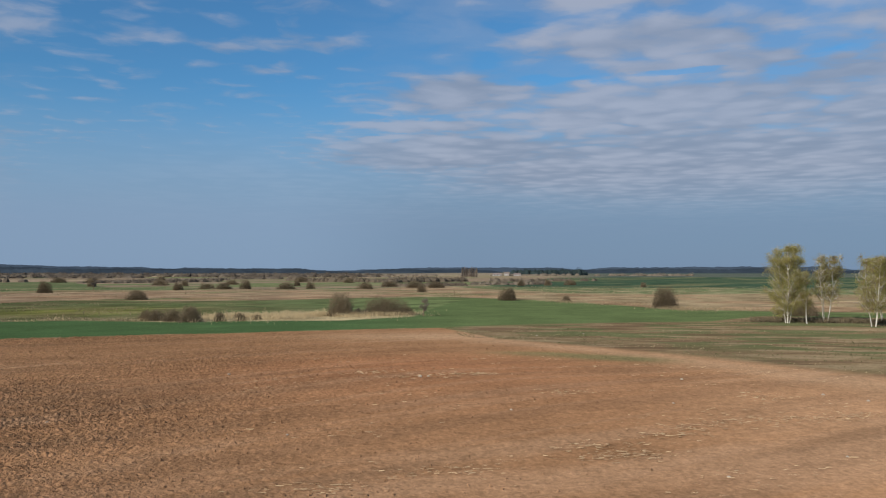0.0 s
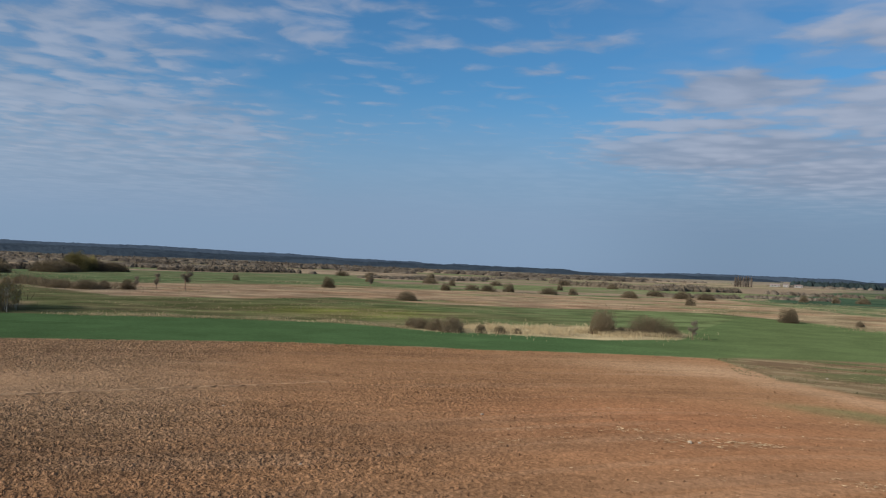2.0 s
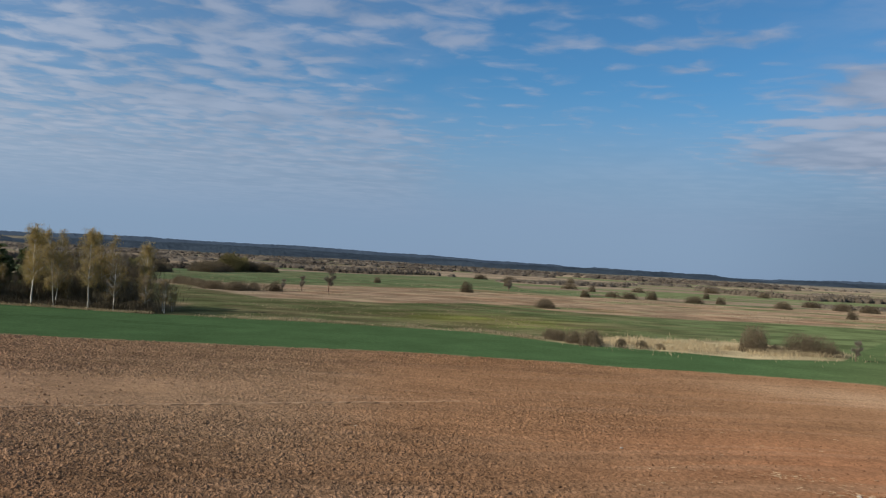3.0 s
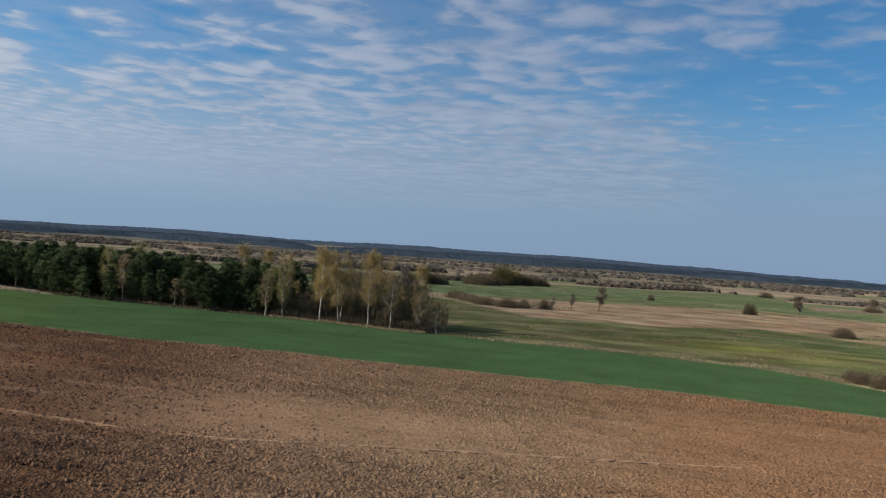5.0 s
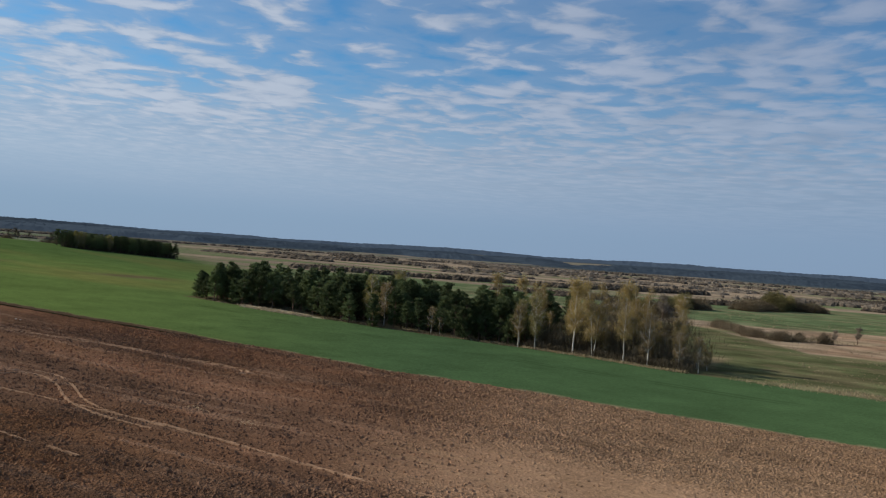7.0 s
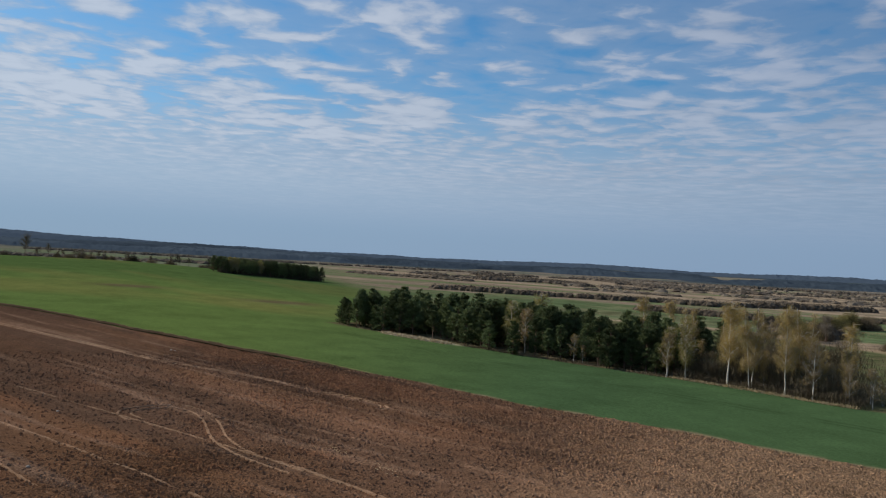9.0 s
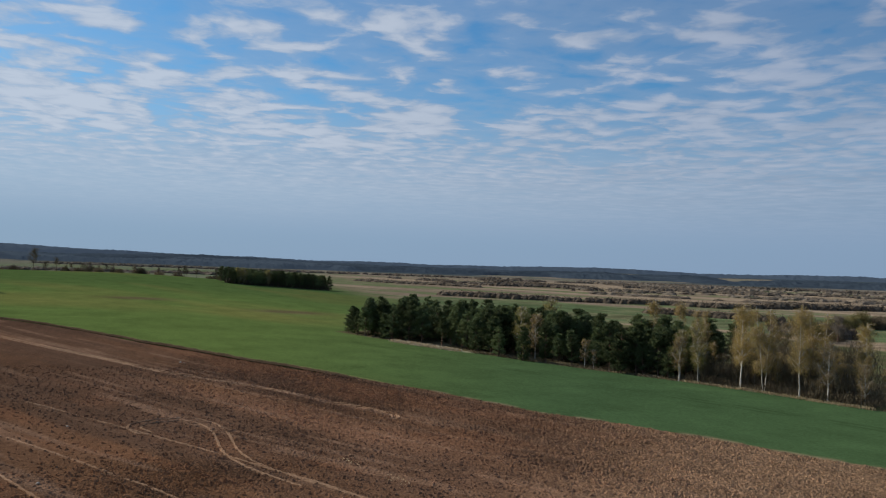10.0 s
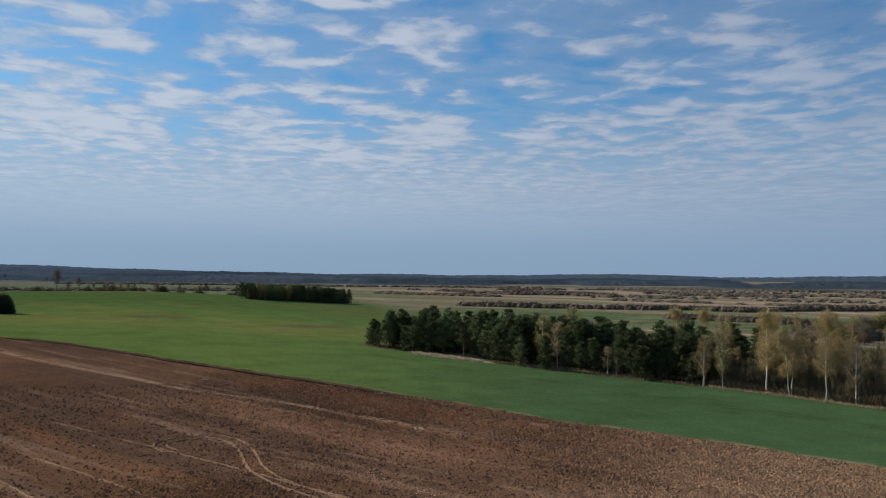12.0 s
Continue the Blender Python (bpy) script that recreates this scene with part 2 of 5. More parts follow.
def ground_material():
    """The land's colours lie on the mesh; clods, blades and stalks come from noise at several scales."""
    m = bpy.data.materials.new("land")
    m.use_nodes = True
    k = Nodes(m.node_tree)
    land = k.add("ShaderNodeAttribute", attribute_name="land").outputs["Color"]
    soil = k.add("ShaderNodeAttribute", attribute_name="soil").outputs["Fac"]
    where = k.add("ShaderNodeTexCoord").outputs["Object"]
    fine = k.noise(where, 5.0, 6.0, 0.65)
    mid = k.noise(where, 1.8, 4.0, 0.6)
    wide = k.noise(where, 0.11, 4.0, 0.6)
    turned = k.add("ShaderNodeMapping")
    link(k.tree, where, turned.inputs["Vector"])
    turned.inputs["Rotation"].default_value = (0, 0, radians(-32.7))
    turned.inputs["Scale"].default_value = (0.16, 1.0, 1.0)
    rows = k.noise(turned.outputs[0], 0.9, 5.0, 0.65)
    coarse = k.ramp(k.noise(where, 3.0, 3.0, 0.6), 0.36, 0.64, -0.5, 0.5)
    tone = k.math("ADD", k.math("ADD", k.math("MULTIPLY", fine, 0.4), k.math("MULTIPLY", mid, 0.25)), k.math("ADD", k.math("MULTIPLY", wide, 0.2), k.math("MULTIPLY", k.math("ADD", k.math("MULTIPLY", rows, k.math("ADD", soil, 0.15)), k.math("SUBTRACT", 0.42, k.math("MULTIPLY", soil, 0.5))), 0.3)))
    tone = k.ramp(tone, 0.35, 0.8, 0.54, 1.46)
    bent = k.add("ShaderNodeVectorMath", operation="MULTIPLY_ADD")
    wander = k.add("ShaderNodeTexNoise", noise_dimensions="3D")
    link(k.tree, where, wander.inputs["Vector"])
    wander.inputs["Scale"].default_value = 2.5
    link(k.tree, wander.outputs["Color"], bent.inputs[0])
    bent.inputs[1].default_value = (0.28, 0.28, 0.0)
    link(k.tree, where, bent.inputs[2])
    clod = []
    for size in (3.0, 6.5):
        cell = k.add("ShaderNodeTexVoronoi", feature="F1", voronoi_dimensions="2D")
        link(k.tree, bent.outputs[0], cell.inputs["Vector"])
        cell.inputs["Scale"].default_value = size
        lot = k.add("ShaderNodeSeparateXYZ")
        link(k.tree, cell.outputs["Color"], lot.inputs[0])
        clod.append(k.math("MULTIPLY", k.ramp(cell.outputs["Distance"], 0.6, 0.08), k.ramp(lot.outputs[0], 0.0, 1.0, 0.15, 1.1)))
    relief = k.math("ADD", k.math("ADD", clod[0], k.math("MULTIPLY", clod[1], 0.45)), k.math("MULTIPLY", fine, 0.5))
    # lighter tops, darker gaps
    clod_tone = k.ramp(relief, 0.25, 1.1, -0.38, 0.28)
    tone = k.math("ADD", tone, k.math("MULTIPLY", k.math("MULTIPLY", k.math("ADD", k.math("MULTIPLY", coarse, 0.4), clod_tone), soil), 0.55))
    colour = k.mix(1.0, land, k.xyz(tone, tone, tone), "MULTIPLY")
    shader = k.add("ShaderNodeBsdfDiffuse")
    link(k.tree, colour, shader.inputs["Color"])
    k.put(shader.inputs["Roughness"], k.math("ADD", k.math("MULTIPLY", soil, 0.45), 0.35))
    b = k.add("ShaderNodeBump")
    k.put(b.inputs["Strength"], k.math("ADD", k.math("MULTIPLY", soil, 0.6), 0.25))
    b.inputs["Distance"].default_value = 0.26
    link(k.tree, k.math("ADD", k.math("MULTIPLY", k.math("ADD", fine, mid), 0.5), k.math("MULTIPLY", relief, soil)), b.inputs["Height"])
    link(k.tree, b.outputs[0], shader.inputs["Normal"])
    link(k.tree, shader.outputs[0], k.add("ShaderNodeOutputMaterial").inputs[0])
    return m


LAND = ground_material()
STRAW = material("straw", (0.47, 0.34, 0.2), 0.9, 0.3, 4.0)
PALE_GRASS = material("pale_dry_grass", (0.56, 0.46, 0.31), 0.9, 0.3, 4.0, 0.2)
REED = material("dry_reed", (0.4, 0.315, 0.185), 0.9, 0.35, 2.0, 0.25)
PINE_NEEDLE = material("pine_needle", (0.112, 0.138, 0.058), 0.8, 0.5, 0.8, 0.2)
PINE_BARK = material("pine_bark", (0.16, 0.1, 0.07), 0.95, 0.3, 4.0, 0.0, 0.4)
BIRCH_BARK = material("birch_bark", (0.47, 0.435, 0.37), 0.85, 0.4, 5.0, 0.0, 0.2)
BIRCH_TWIG = material("birch_twig", (0.22, 0.15, 0.1), 0.9, 0.3, 3.0)
BIRCH_LEAF = material("young_birch_leaf", (0.29, 0.262, 0.085), 0.7, 0.35, 0.7, 0.4)
BIRCH_CATKIN = material("amber_birch_buds", (0.34, 0.255, 0.095), 0.8, 0.35, 0.7, 0.35)
WILLOW_TWIG = material("willow_twig", (0.165, 0.128, 0.08), 0.95, 0.3, 1.2, 0.2)
WILLOW_BUD = material("budding_willow", (0.2, 0.17, 0.07), 0.9, 0.35, 1.2, 0.25)
# far scrub: base colour paled to stand in for haze
SHRUB = material("hazed_far_shrub", (0.165, 0.132, 0.1), 0.95, 0.3, 0.05, 0.3, 0.0, (0.235, 0.193, 0.145))
THICKET_TWIG = material("dark_sapling_twig", (0.115, 0.092, 0.058), 0.95, 0.35, 1.2, 0.1)
DARK_LEAF = material("dark_evergreen", (0.022, 0.036, 0.024), 0.85, 0.4, 0.8, 0.1)
GREY_TWIG = material("grey_bare_twig", (0.18, 0.15, 0.115), 0.95, 0.3, 1.2, 0.2)
# ridge woods: the blue of distance haze is put into the base colour
WOOD_FAR_HAZED = material("hazed_distant_wood", (0.032, 0.046, 0.063), 1.0, 0.4, 0.035, 0.0, 0.0, (0.056, 0.074, 0.093), 0.0)
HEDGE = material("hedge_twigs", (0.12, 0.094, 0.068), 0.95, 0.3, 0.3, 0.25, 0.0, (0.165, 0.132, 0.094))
# farthest woods: a little more of that haze tint in the colour
WOOD_HAZE = material("hazed_farthest_wood", (0.036, 0.052, 0.074), 1.0, 0.3, 0.03, 0.0, 0.0, (0.06, 0.081, 0.108), 0.0)
WOOD_DARK = material("dark_spruce_wood", (0.025, 0.036, 0.036), 1.0, 0.35, 0.05, 0.0, 0.0, None, 0.0)
TUFT = material("olive_tuft", (0.19, 0.178, 0.085), 0.95, 0.35, 1.0, 0.45)
POPLAR_TWIG = material("poplar_twig", (0.25, 0.2, 0.155), 0.95, 0.3, 0.5, 0.3)
STONE = material("field_stone", (0.33, 0.28, 0.22), 0.9, 0.15, 6.0, 0.0, 0.3)
PLASTER = material("white_plaster", (0.38, 0.36, 0.33), 0.8, 0.08, 2.0)
ROOF = material("roof_sheet", (0.25, 0.2, 0.18), 0.7, 0.15, 1.0)
GLASS = material("window_pane", (0.05, 0.06, 0.07), 0.15, 0.1, 1.0, 0.0, 0.0, None, 0.5)


# ---- the lie of the land ----
def step(v, lo, hi):
    t = np.clip((v - lo) / (hi - lo), 0, 1)
    return t * t * (3 - 2 * t)


def lattice(ix, iy, seed):
    h = (ix.astype(np.int64) * 374761393 + iy.astype(np.int64) * 668265263 + seed * 1442695041) & 0xFFFFFFFF
    h = ((h ^ (h >> 13)) * 1274126177) & 0xFFFFFFFF
    return ((h ^ (h >> 16)) & 0xFFFF) / 65535.0


def soft_noise(x, y, size, seed=0, octaves=3):
    """Value noise from 0 to 1, in patches of that size in metres."""
    total, weight, amount = 0.0, 0.0, 1.0
    for octave in range(octaves):
        u, v = x / size, y / size
        iu, iv = np.floor(u), np.floor(v)
        fu, fv = u - iu, v - iv
        fu, fv = fu * fu * (3 - 2 * fu), fv * fv * (3 - 2 * fv)
        s = seed * 17 + octave
        a, b = lattice(iu, iv, s), lattice(iu + 1, iv, s)
        c, d = lattice(iu, iv + 1, s), lattice(iu + 1, iv + 1, s)
        total = total + amount * ((a * (1 - fu) + b * fu) * (1 - fv) + (c * (1 - fu) + d * fu) * fv)
        weight += amount
        amount, size = amount * 0.5, size * 0.5
    return total / weight


def polar(x, y):
    return np.degrees(np.arctan2(-x, y)), np.hypot(x, y)


# far ridge: bearing (to the left of north) and the height of its ground
RIDGE_AT = (-180, -60, -30, -10, 5, 15, 25, 45, 60, 75, 90, 105, 130, 180)
RIDGE_UP = (5, 8, 5, 4, 1, 2, 12, 20, 19, 13, 22, 27, 22, 5)


def gz(x, y):
    """Height of the ground."""
    x, y = np.asarray(x, float), np.asarray(y, float)
    bearing, far = polar(x, y)
    z = 0.75 * (1 - step(far, 70, 110)) + 0.9 * np.exp(-((x + 1) ** 2 + (y - 53) ** 2) / (2 * 11.0**2))
    west = np.clip((-x - 100) / 600, 0, 1)
    hill = 9.5 * (1 - (1 - west) ** 2) * step(130 - y, 0, 175) * (1 - 0.9 * step(far, 500, 770))
    ridge = np.interp(bearing, RIDGE_AT, RIDGE_UP) * step(far, 1900, 2900)
    ridge = ridge * (0.4 + 1.2 * soft_noise(x, y, 600, 5, 2)) * (0.82 + 0.36 * soft_noise(bearing, 0 * bearing, 7.0, 6, 3))
    swell = (soft_noise(x, y, 60, 8, 2) - 0.5) * 0.5 * step(far, 120, 260)
    return z + hill + ridge + swell


# boundaries of the fields: bearing and distance from the first eye
EDGE_AT = (-8, -3.5, 0, 8, 16, 22, 39.5, 48, 63, 75, 83, 89.4, 99.6, 130, 180)
EDGE = (102, 99, 118, 114, 111, 111.5, 111.5, 115, 126, 146, 164, 184, 231, 380, 60)
PLOUGH_AT = (-180, -60, -40, -28, -24.5, -21.3, -15.9, -12.3, -8.3, -4.4, -1.5, 0)
PLOUGH = (60, 50, 58, 66, 68, 70.5, 76.5, 80.5, 88, 96, 99, 118)
STRIP_AT = (-40, -21, -16, -8, -2, 2, 7, 11, 18, 25, 30, 40, 45, 56, 69.5, 78, 84, 180)
STRIP = (150, 175, 172, 214, 240, 146, 136, 137, 137, 148, 149, 153, 156, 171, 206, 245, 330, 150)
GREEN_AT = (-40, -21, -17.8, -6.8, 0)
GREEN_LOW = (165, 157, 138, 126, 119)
MEADOW_AT = (-30, -16, -8, 0, 7, 11, 18, 25, 31, 39, 45, 56, 78)
MEADOW = (176, 173, 215, 247, 237, 228, 227, 244, 218, 214, 272, 322, 338)
BROWN_AT = (-30, -21, -16, -8, 0, 7, 18, 26, 31, 41, 56, 78)
BROWN = (296, 294, 286, 292, 404, 354, 350, 362, 335, 302, 330, 345)
GREEN2_AT = (-30, -16, -8, -3, 14, 22, 25, 30, 42, 48, 56, 66, 74, 80)
GREEN2 = (1000, 975, 880, 410, 350, 420, 640, 560, 505, 480, 466, 493, 520, 300)


def land_of(x, y):
    """The base colour of the ground, how far it is bare tilled soil, and how far that soil is rough, at many places at once."""
    wob = (soft_noise(x, y, 9, 1) - 0.5)
    bearing, far = polar(x, y)
    reach = far * (1 + 0.012 * wob)
    n1, n2 = soft_noise(x, y, 7, 2), soft_noise(x, y, 34, 3)
    # streaks lie along the valley
    along, across = 0.84 * x + 0.54 * y, -0.54 * x + 0.84 * y
    streak = soft_noise(along / 2.2, across, 4.5, 4, 4)
    band = soft_noise(along / 7, across, 60, 6, 4)
    lump = soft_noise(x, y, 2.0, 9, 2)

    def lay(base, colour, w):
        return base + (np.array(colour) - base) * w[:, None]

    def far_edge(at, dist):
        return np.interp(bearing, at, dist)

    grass_pale, grass_dull, brown = (0.30, 0.235, 0.145), (0.1, 0.108, 0.048), (0.24, 0.166, 0.107)
    col = np.tile(np.array((0.285, 0.215, 0.143)), (len(x), 1))
    # far plain: bands of dry grass, meadow and heath
    col = lay(col, (0.205, 0.156, 0.108), step(band, 0.42, 0.5))
    col = lay(col, (0.125, 0.15, 0.088), step(bearing, 79, 85) * (1 - step(far, 1800, 2100)) * (0.85 + 0.15 * step(band, 0.35, 0.55)))
    col = lay(col, (0.13, 0.15, 0.07), step(band, 0.54, 0.58) * (1 - step(band, 0.66, 0.7)))
    plain = step(bearing, -16, -10) * (1 - step(bearing, 22, 28))
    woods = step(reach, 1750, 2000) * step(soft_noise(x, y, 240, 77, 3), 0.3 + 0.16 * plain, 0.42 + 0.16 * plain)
    # distance haze painted in: duller beyond 1100 m, bluish where woods stand
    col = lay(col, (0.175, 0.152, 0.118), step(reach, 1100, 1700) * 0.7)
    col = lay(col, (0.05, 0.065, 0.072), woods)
    # green field behind the brown heath
    g2, br, md = far_edge(GREEN2_AT, GREEN2), far_edge(BROWN_AT, BROWN), far_edge(MEADOW_AT, MEADOW)
    right = step(-bearing, 2, 5)
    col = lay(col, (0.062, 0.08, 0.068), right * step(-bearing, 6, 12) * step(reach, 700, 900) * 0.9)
    green2 = step(reach, br, br + 6) * (1 - step(reach, g2, g2 + 14))
    col = lay(col, (0.09, 0.12, 0.055), green2 * (0.75 + 0.25 * step(streak, 0.3, 0.6)))
    col = lay(col, (0.04, 0.068, 0.042), green2 * right * step(reach, 385, 400))
    col = lay(col, grass_pale, green2 * right * step(streak, 0.6, 0.7) * (1 - step(reach, 380, 400)))
    # brown heath with pale tufts
    heath = step(reach, md, md + 6) * (1 - step(reach, br, br + 10)) * (1 - 0.7 * step(bearing, 34, 43))
    col = lay(col, brown, heath)
    col = lay(col, (0.27, 0.2, 0.125), heath * step(streak, 0.52, 0.66) * 0.6)
    col = lay(col, (0.12, 0.13, 0.06), heath * (1 - step(soft_noise(along / 2.5, across, 20, 12, 4), 0.25, 0.42)))
    col = lay(col, (0.22, 0.168, 0.1), heath * right)
    # meadow in front of it
    st = far_edge(STRIP_AT, STRIP)
    meadow = 1 - step(reach, md, md + 7)
    col = lay(col, grass_dull, meadow)
    col = lay(col, (0.085, 0.108, 0.045), meadow * step(n2, 0.45, 0.65))
    col = lay(col, (0.18, 0.155, 0.085), meadow * step(streak, 0.55, 0.72) * 0.35)
    col = lay(col, (0.16, 0.16, 0.045), meadow * np.exp(-(((bearing - 24) / 6.0) ** 2) - ((far - 178) / 16.0) ** 2))
    col = lay(col, (0.17, 0.135, 0.075), meadow * step(soft_noise(x, y, 7, 61, 3), 0.48, 0.62) * 0.45)
    col = lay(col, (0.27, 0.205, 0.125), heath * step(soft_noise(x, y, 9, 62, 3), 0.52, 0.64) * 0.6)
    col = lay(col, (0.235, 0.14, 0.085), heath * step(soft_noise(x, y, 14, 63, 3), 0.54, 0.66) * 0.6)
    col = lay(col, (0.14, 0.135, 0.07), green2 * step(soft_noise(along / 3, across, 16, 64, 3), 0.5, 0.64) * 0.7)
    col = lay(col, (0.085, 0.106, 0.048), meadow * (1 - step(bearing, 10, 19)) * (0.45 + 0.4 * step(n1, 0.35, 0.6)))
    col = lay(col, (0.1, 0.127, 0.054), meadow * (1 - step(bearing, 3, 10)) * 0.9)
    # dry reeds along the strip
    reed_top = np.interp(bearing, (-1, 2.5, 8.7, 13.4, 17.8, 22), (146, 165, 166, 157, 152, 146))
    reeds = step(bearing, 0, 2) * (1 - step(bearing, 16, 22)) * step(reach, st - 1, st + 1) * (1 - step(reach, reed_top - 3, reed_top + 4)) * (0.55 + 0.45 * step(n1, 0.3, 0.5))
    col = lay(col, (0.36, 0.285, 0.165), reeds)
    rim = step(bearing, 18, 22) * (1 - step(bearing, 38, 44)) * step(reach, st - 1, st + 1) * (1 - step(reach, st + 5, st + 14))
    col = lay(col, (0.2, 0.17, 0.095), rim * step(n1, 0.4, 0.65) * 0.6)
    col = col * (1 - 0.15 * meadow * step(bearing, 14, 24))[:, None]
    # winter crop
    edge = far_edge(EDGE_AT, EDGE)
    crop = 1 - step(reach, st - 0.8, st + 0.8)
    hill = step(bearing, 71.5, 75) * (1 - step(far, 690, 760)) * step(140 - y, 0, 60)
    crop = np.maximum(crop, hill * (1 - step(bearing, 140, 176)))
    dry = step(soft_noise(along / 3, across, 45, 14), 0.42, 0.62) * step(bearing, 70, 84)
    strip_green, hill_green = np.array((0.058, 0.101, 0.041)), np.array((0.118, 0.166, 0.044))
    green = strip_green + (hill_green - strip_green) * step(bearing, 60, 88)[:, None]
    green = green + (np.array((0.2, 0.18, 0.055)) - green) * (0.6 * dry)[:, None]
    green = green * (0.97 + 0.06 * streak)[:, None]
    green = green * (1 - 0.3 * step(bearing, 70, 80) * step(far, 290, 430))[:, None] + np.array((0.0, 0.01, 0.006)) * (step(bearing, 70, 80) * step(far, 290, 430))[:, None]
    green = lay(green, (0.095, 0.124, 0.051), step(-bearing, -10, 4) * 0.9)
    green = green * (0.93 + 0.14 * soft_noise(x, y, 3.0, 52, 3))[:, None]
    tram = np.exp(-(((reach - edge - 0.56 * (st - edge)) / 0.4) ** 2)) + np.exp(-(((reach - edge - 0.56 * (st - edge) - 2.0) / 0.4) ** 2))
    green = green * (1 - 0.3 * np.clip(tram, 0, 1) * step(bearing, 36, 42) * (1 - step(bearing, 74, 80)) * step(n1, 0.3, 0.5))[:, None]
    col = col + (green - col) * crop[:, None]
    for px, py, rx, ry in ((-281.5, 40, 11, 7.0), (-305, -8, 10, 6.0)):
        spot = np.exp(-(((x - px) * 0.95 + (y - py) * 0.3) / ry) ** 2 - (((y - py) * 0.95 - (x - px) * 0.3) / rx) ** 2)
        col = lay(col, (0.13, 0.1, 0.052), np.clip(spot * 1.3, 0, 0.85))
    # needle litter and dry grass under the grove
    gu = ((x + 219.5) * 0.842 + (y - 45.3) * 0.539) / 125
    gv = -(x + 219.5) * 0.539 + (y - 45.3) * 0.842
    floor = step(gu, -0.01, 0.01) * (1 - step(gu, 0.99, 1.02)) * step(gv + 2 * wob, -0.8, 0.8) * (1 - step(gv, 27, 33))
    col = lay(col, (0.11, 0.085, 0.05), floor * 0.9)
    col = lay(col, (0.2, 0.16, 0.09), floor * step(n1, 0.5, 0.65) * 0.7)
    pale = step(gu, 0.17, 0.19) * (1 - step(gu, 0.35, 0.38)) * step(gv, -1.9, -1.0) * (1 - step(gv, 0.6, 1.4))
    col = lay(col, (0.6, 0.52, 0.36), pale * (0.4 + 0.6 * step(n1, 0.3, 0.5)))
    # fallow to the right of the tilled hill
    low = far_edge(GREEN_AT, GREEN_LOW)
    fallow = step(-bearing, -1, 3) * (1 - step(reach, low - 1, low + 2))
    col = lay(col, (0.168, 0.12, 0.068), fallow)
    level = y + 0.12 * x
    col = lay(col, (0.24, 0.18, 0.108), fallow * step(soft_noise(x / 3.5, level, 2.2, 16, 3), 0.5, 0.6) * 0.75)
    col = lay(col, (0.115, 0.075, 0.045), fallow * step(soft_noise(x / 4, level, 2.0, 17, 3), 0.56, 0.66) * 0.8)
    col = lay(col, (0.085, 0.105, 0.045), fallow * step(soft_noise(x / 2.5, level, 2.6, 15, 4), 0.5, 0.6) * (0.15 + 0.65 * step(reach - np.interp(bearing, PLOUGH_AT, PLOUGH), 4, 24)))
    # tilled soil
    ploughed = np.where(bearing > -3.5, 1 - step(reach, edge - 0.25, edge + 0.25), 1 - step(reach, np.interp(bearing, PLOUGH_AT, PLOUGH) - 2.5, np.interp(bearing, PLOUGH_AT, PLOUGH) + 2.5))
    soil = np.array((0.31, 0.17, 0.092))
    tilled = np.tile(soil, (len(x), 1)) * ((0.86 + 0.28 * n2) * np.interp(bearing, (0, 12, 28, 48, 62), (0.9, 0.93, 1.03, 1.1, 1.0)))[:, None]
    tilled = lay(tilled, (0.29, 0.135, 0.07), 0.85 * np.exp(-(((x + 2) / 15.0) ** 2) - ((y - 58) / 14.0) ** 2))
    tilled = lay(tilled, (0.4, 0.26, 0.16), 0.85 * np.exp(-((x / 16.0) ** 2) - ((y - 102) / 7.0) ** 2))
    tilled = lay(tilled, (0.37, 0.218, 0.127), 0.85 * step(x, 6, 24) * (1 - step(y, 40, 62)))
    tilled = lay(tilled, (0.36, 0.22, 0.135), step(soft_noise(along / 5, across, 4.5, 4), 0.62, 0.76) * 0.5)
    tilled = lay(tilled, (0.19, 0.115, 0.07), step(soft_noise(along / 12, across, 3.0, 18), 0.6, 0.75) * 0.4)
    # soil tone follows the bearing: darker towards the left
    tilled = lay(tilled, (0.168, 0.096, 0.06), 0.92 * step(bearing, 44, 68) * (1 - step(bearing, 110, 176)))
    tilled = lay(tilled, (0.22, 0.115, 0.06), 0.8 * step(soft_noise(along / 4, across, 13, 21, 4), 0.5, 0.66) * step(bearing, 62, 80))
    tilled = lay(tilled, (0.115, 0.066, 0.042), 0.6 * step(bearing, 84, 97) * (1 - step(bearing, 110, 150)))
    tilled = lay(tilled, (0.33, 0.212, 0.13), 0.78 * step(bearing, 26, 38) * (1 - step(bearing, 51, 66)) * step(far, 38, 62))
    tilled = lay(tilled, (0.33, 0.175, 0.1), 0.75 * np.exp(-((((x + 113) * 0.82 + (y - 24) * 0.57) / 26.0) ** 2) - ((-(x + 113) * 0.57 + (y - 24) * 0.82) / 4.5) ** 2))
    rowed, crossed = 0.82 * x + 0.57 * y, -0.57 * x + 0.82 * y
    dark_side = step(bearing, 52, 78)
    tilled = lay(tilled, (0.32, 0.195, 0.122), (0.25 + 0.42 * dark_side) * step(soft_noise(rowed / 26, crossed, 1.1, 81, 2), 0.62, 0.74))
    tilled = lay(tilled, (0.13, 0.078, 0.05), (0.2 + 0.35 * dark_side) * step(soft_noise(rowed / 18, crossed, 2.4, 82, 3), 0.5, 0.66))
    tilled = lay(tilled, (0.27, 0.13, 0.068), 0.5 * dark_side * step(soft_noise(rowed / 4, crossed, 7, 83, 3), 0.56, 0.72))
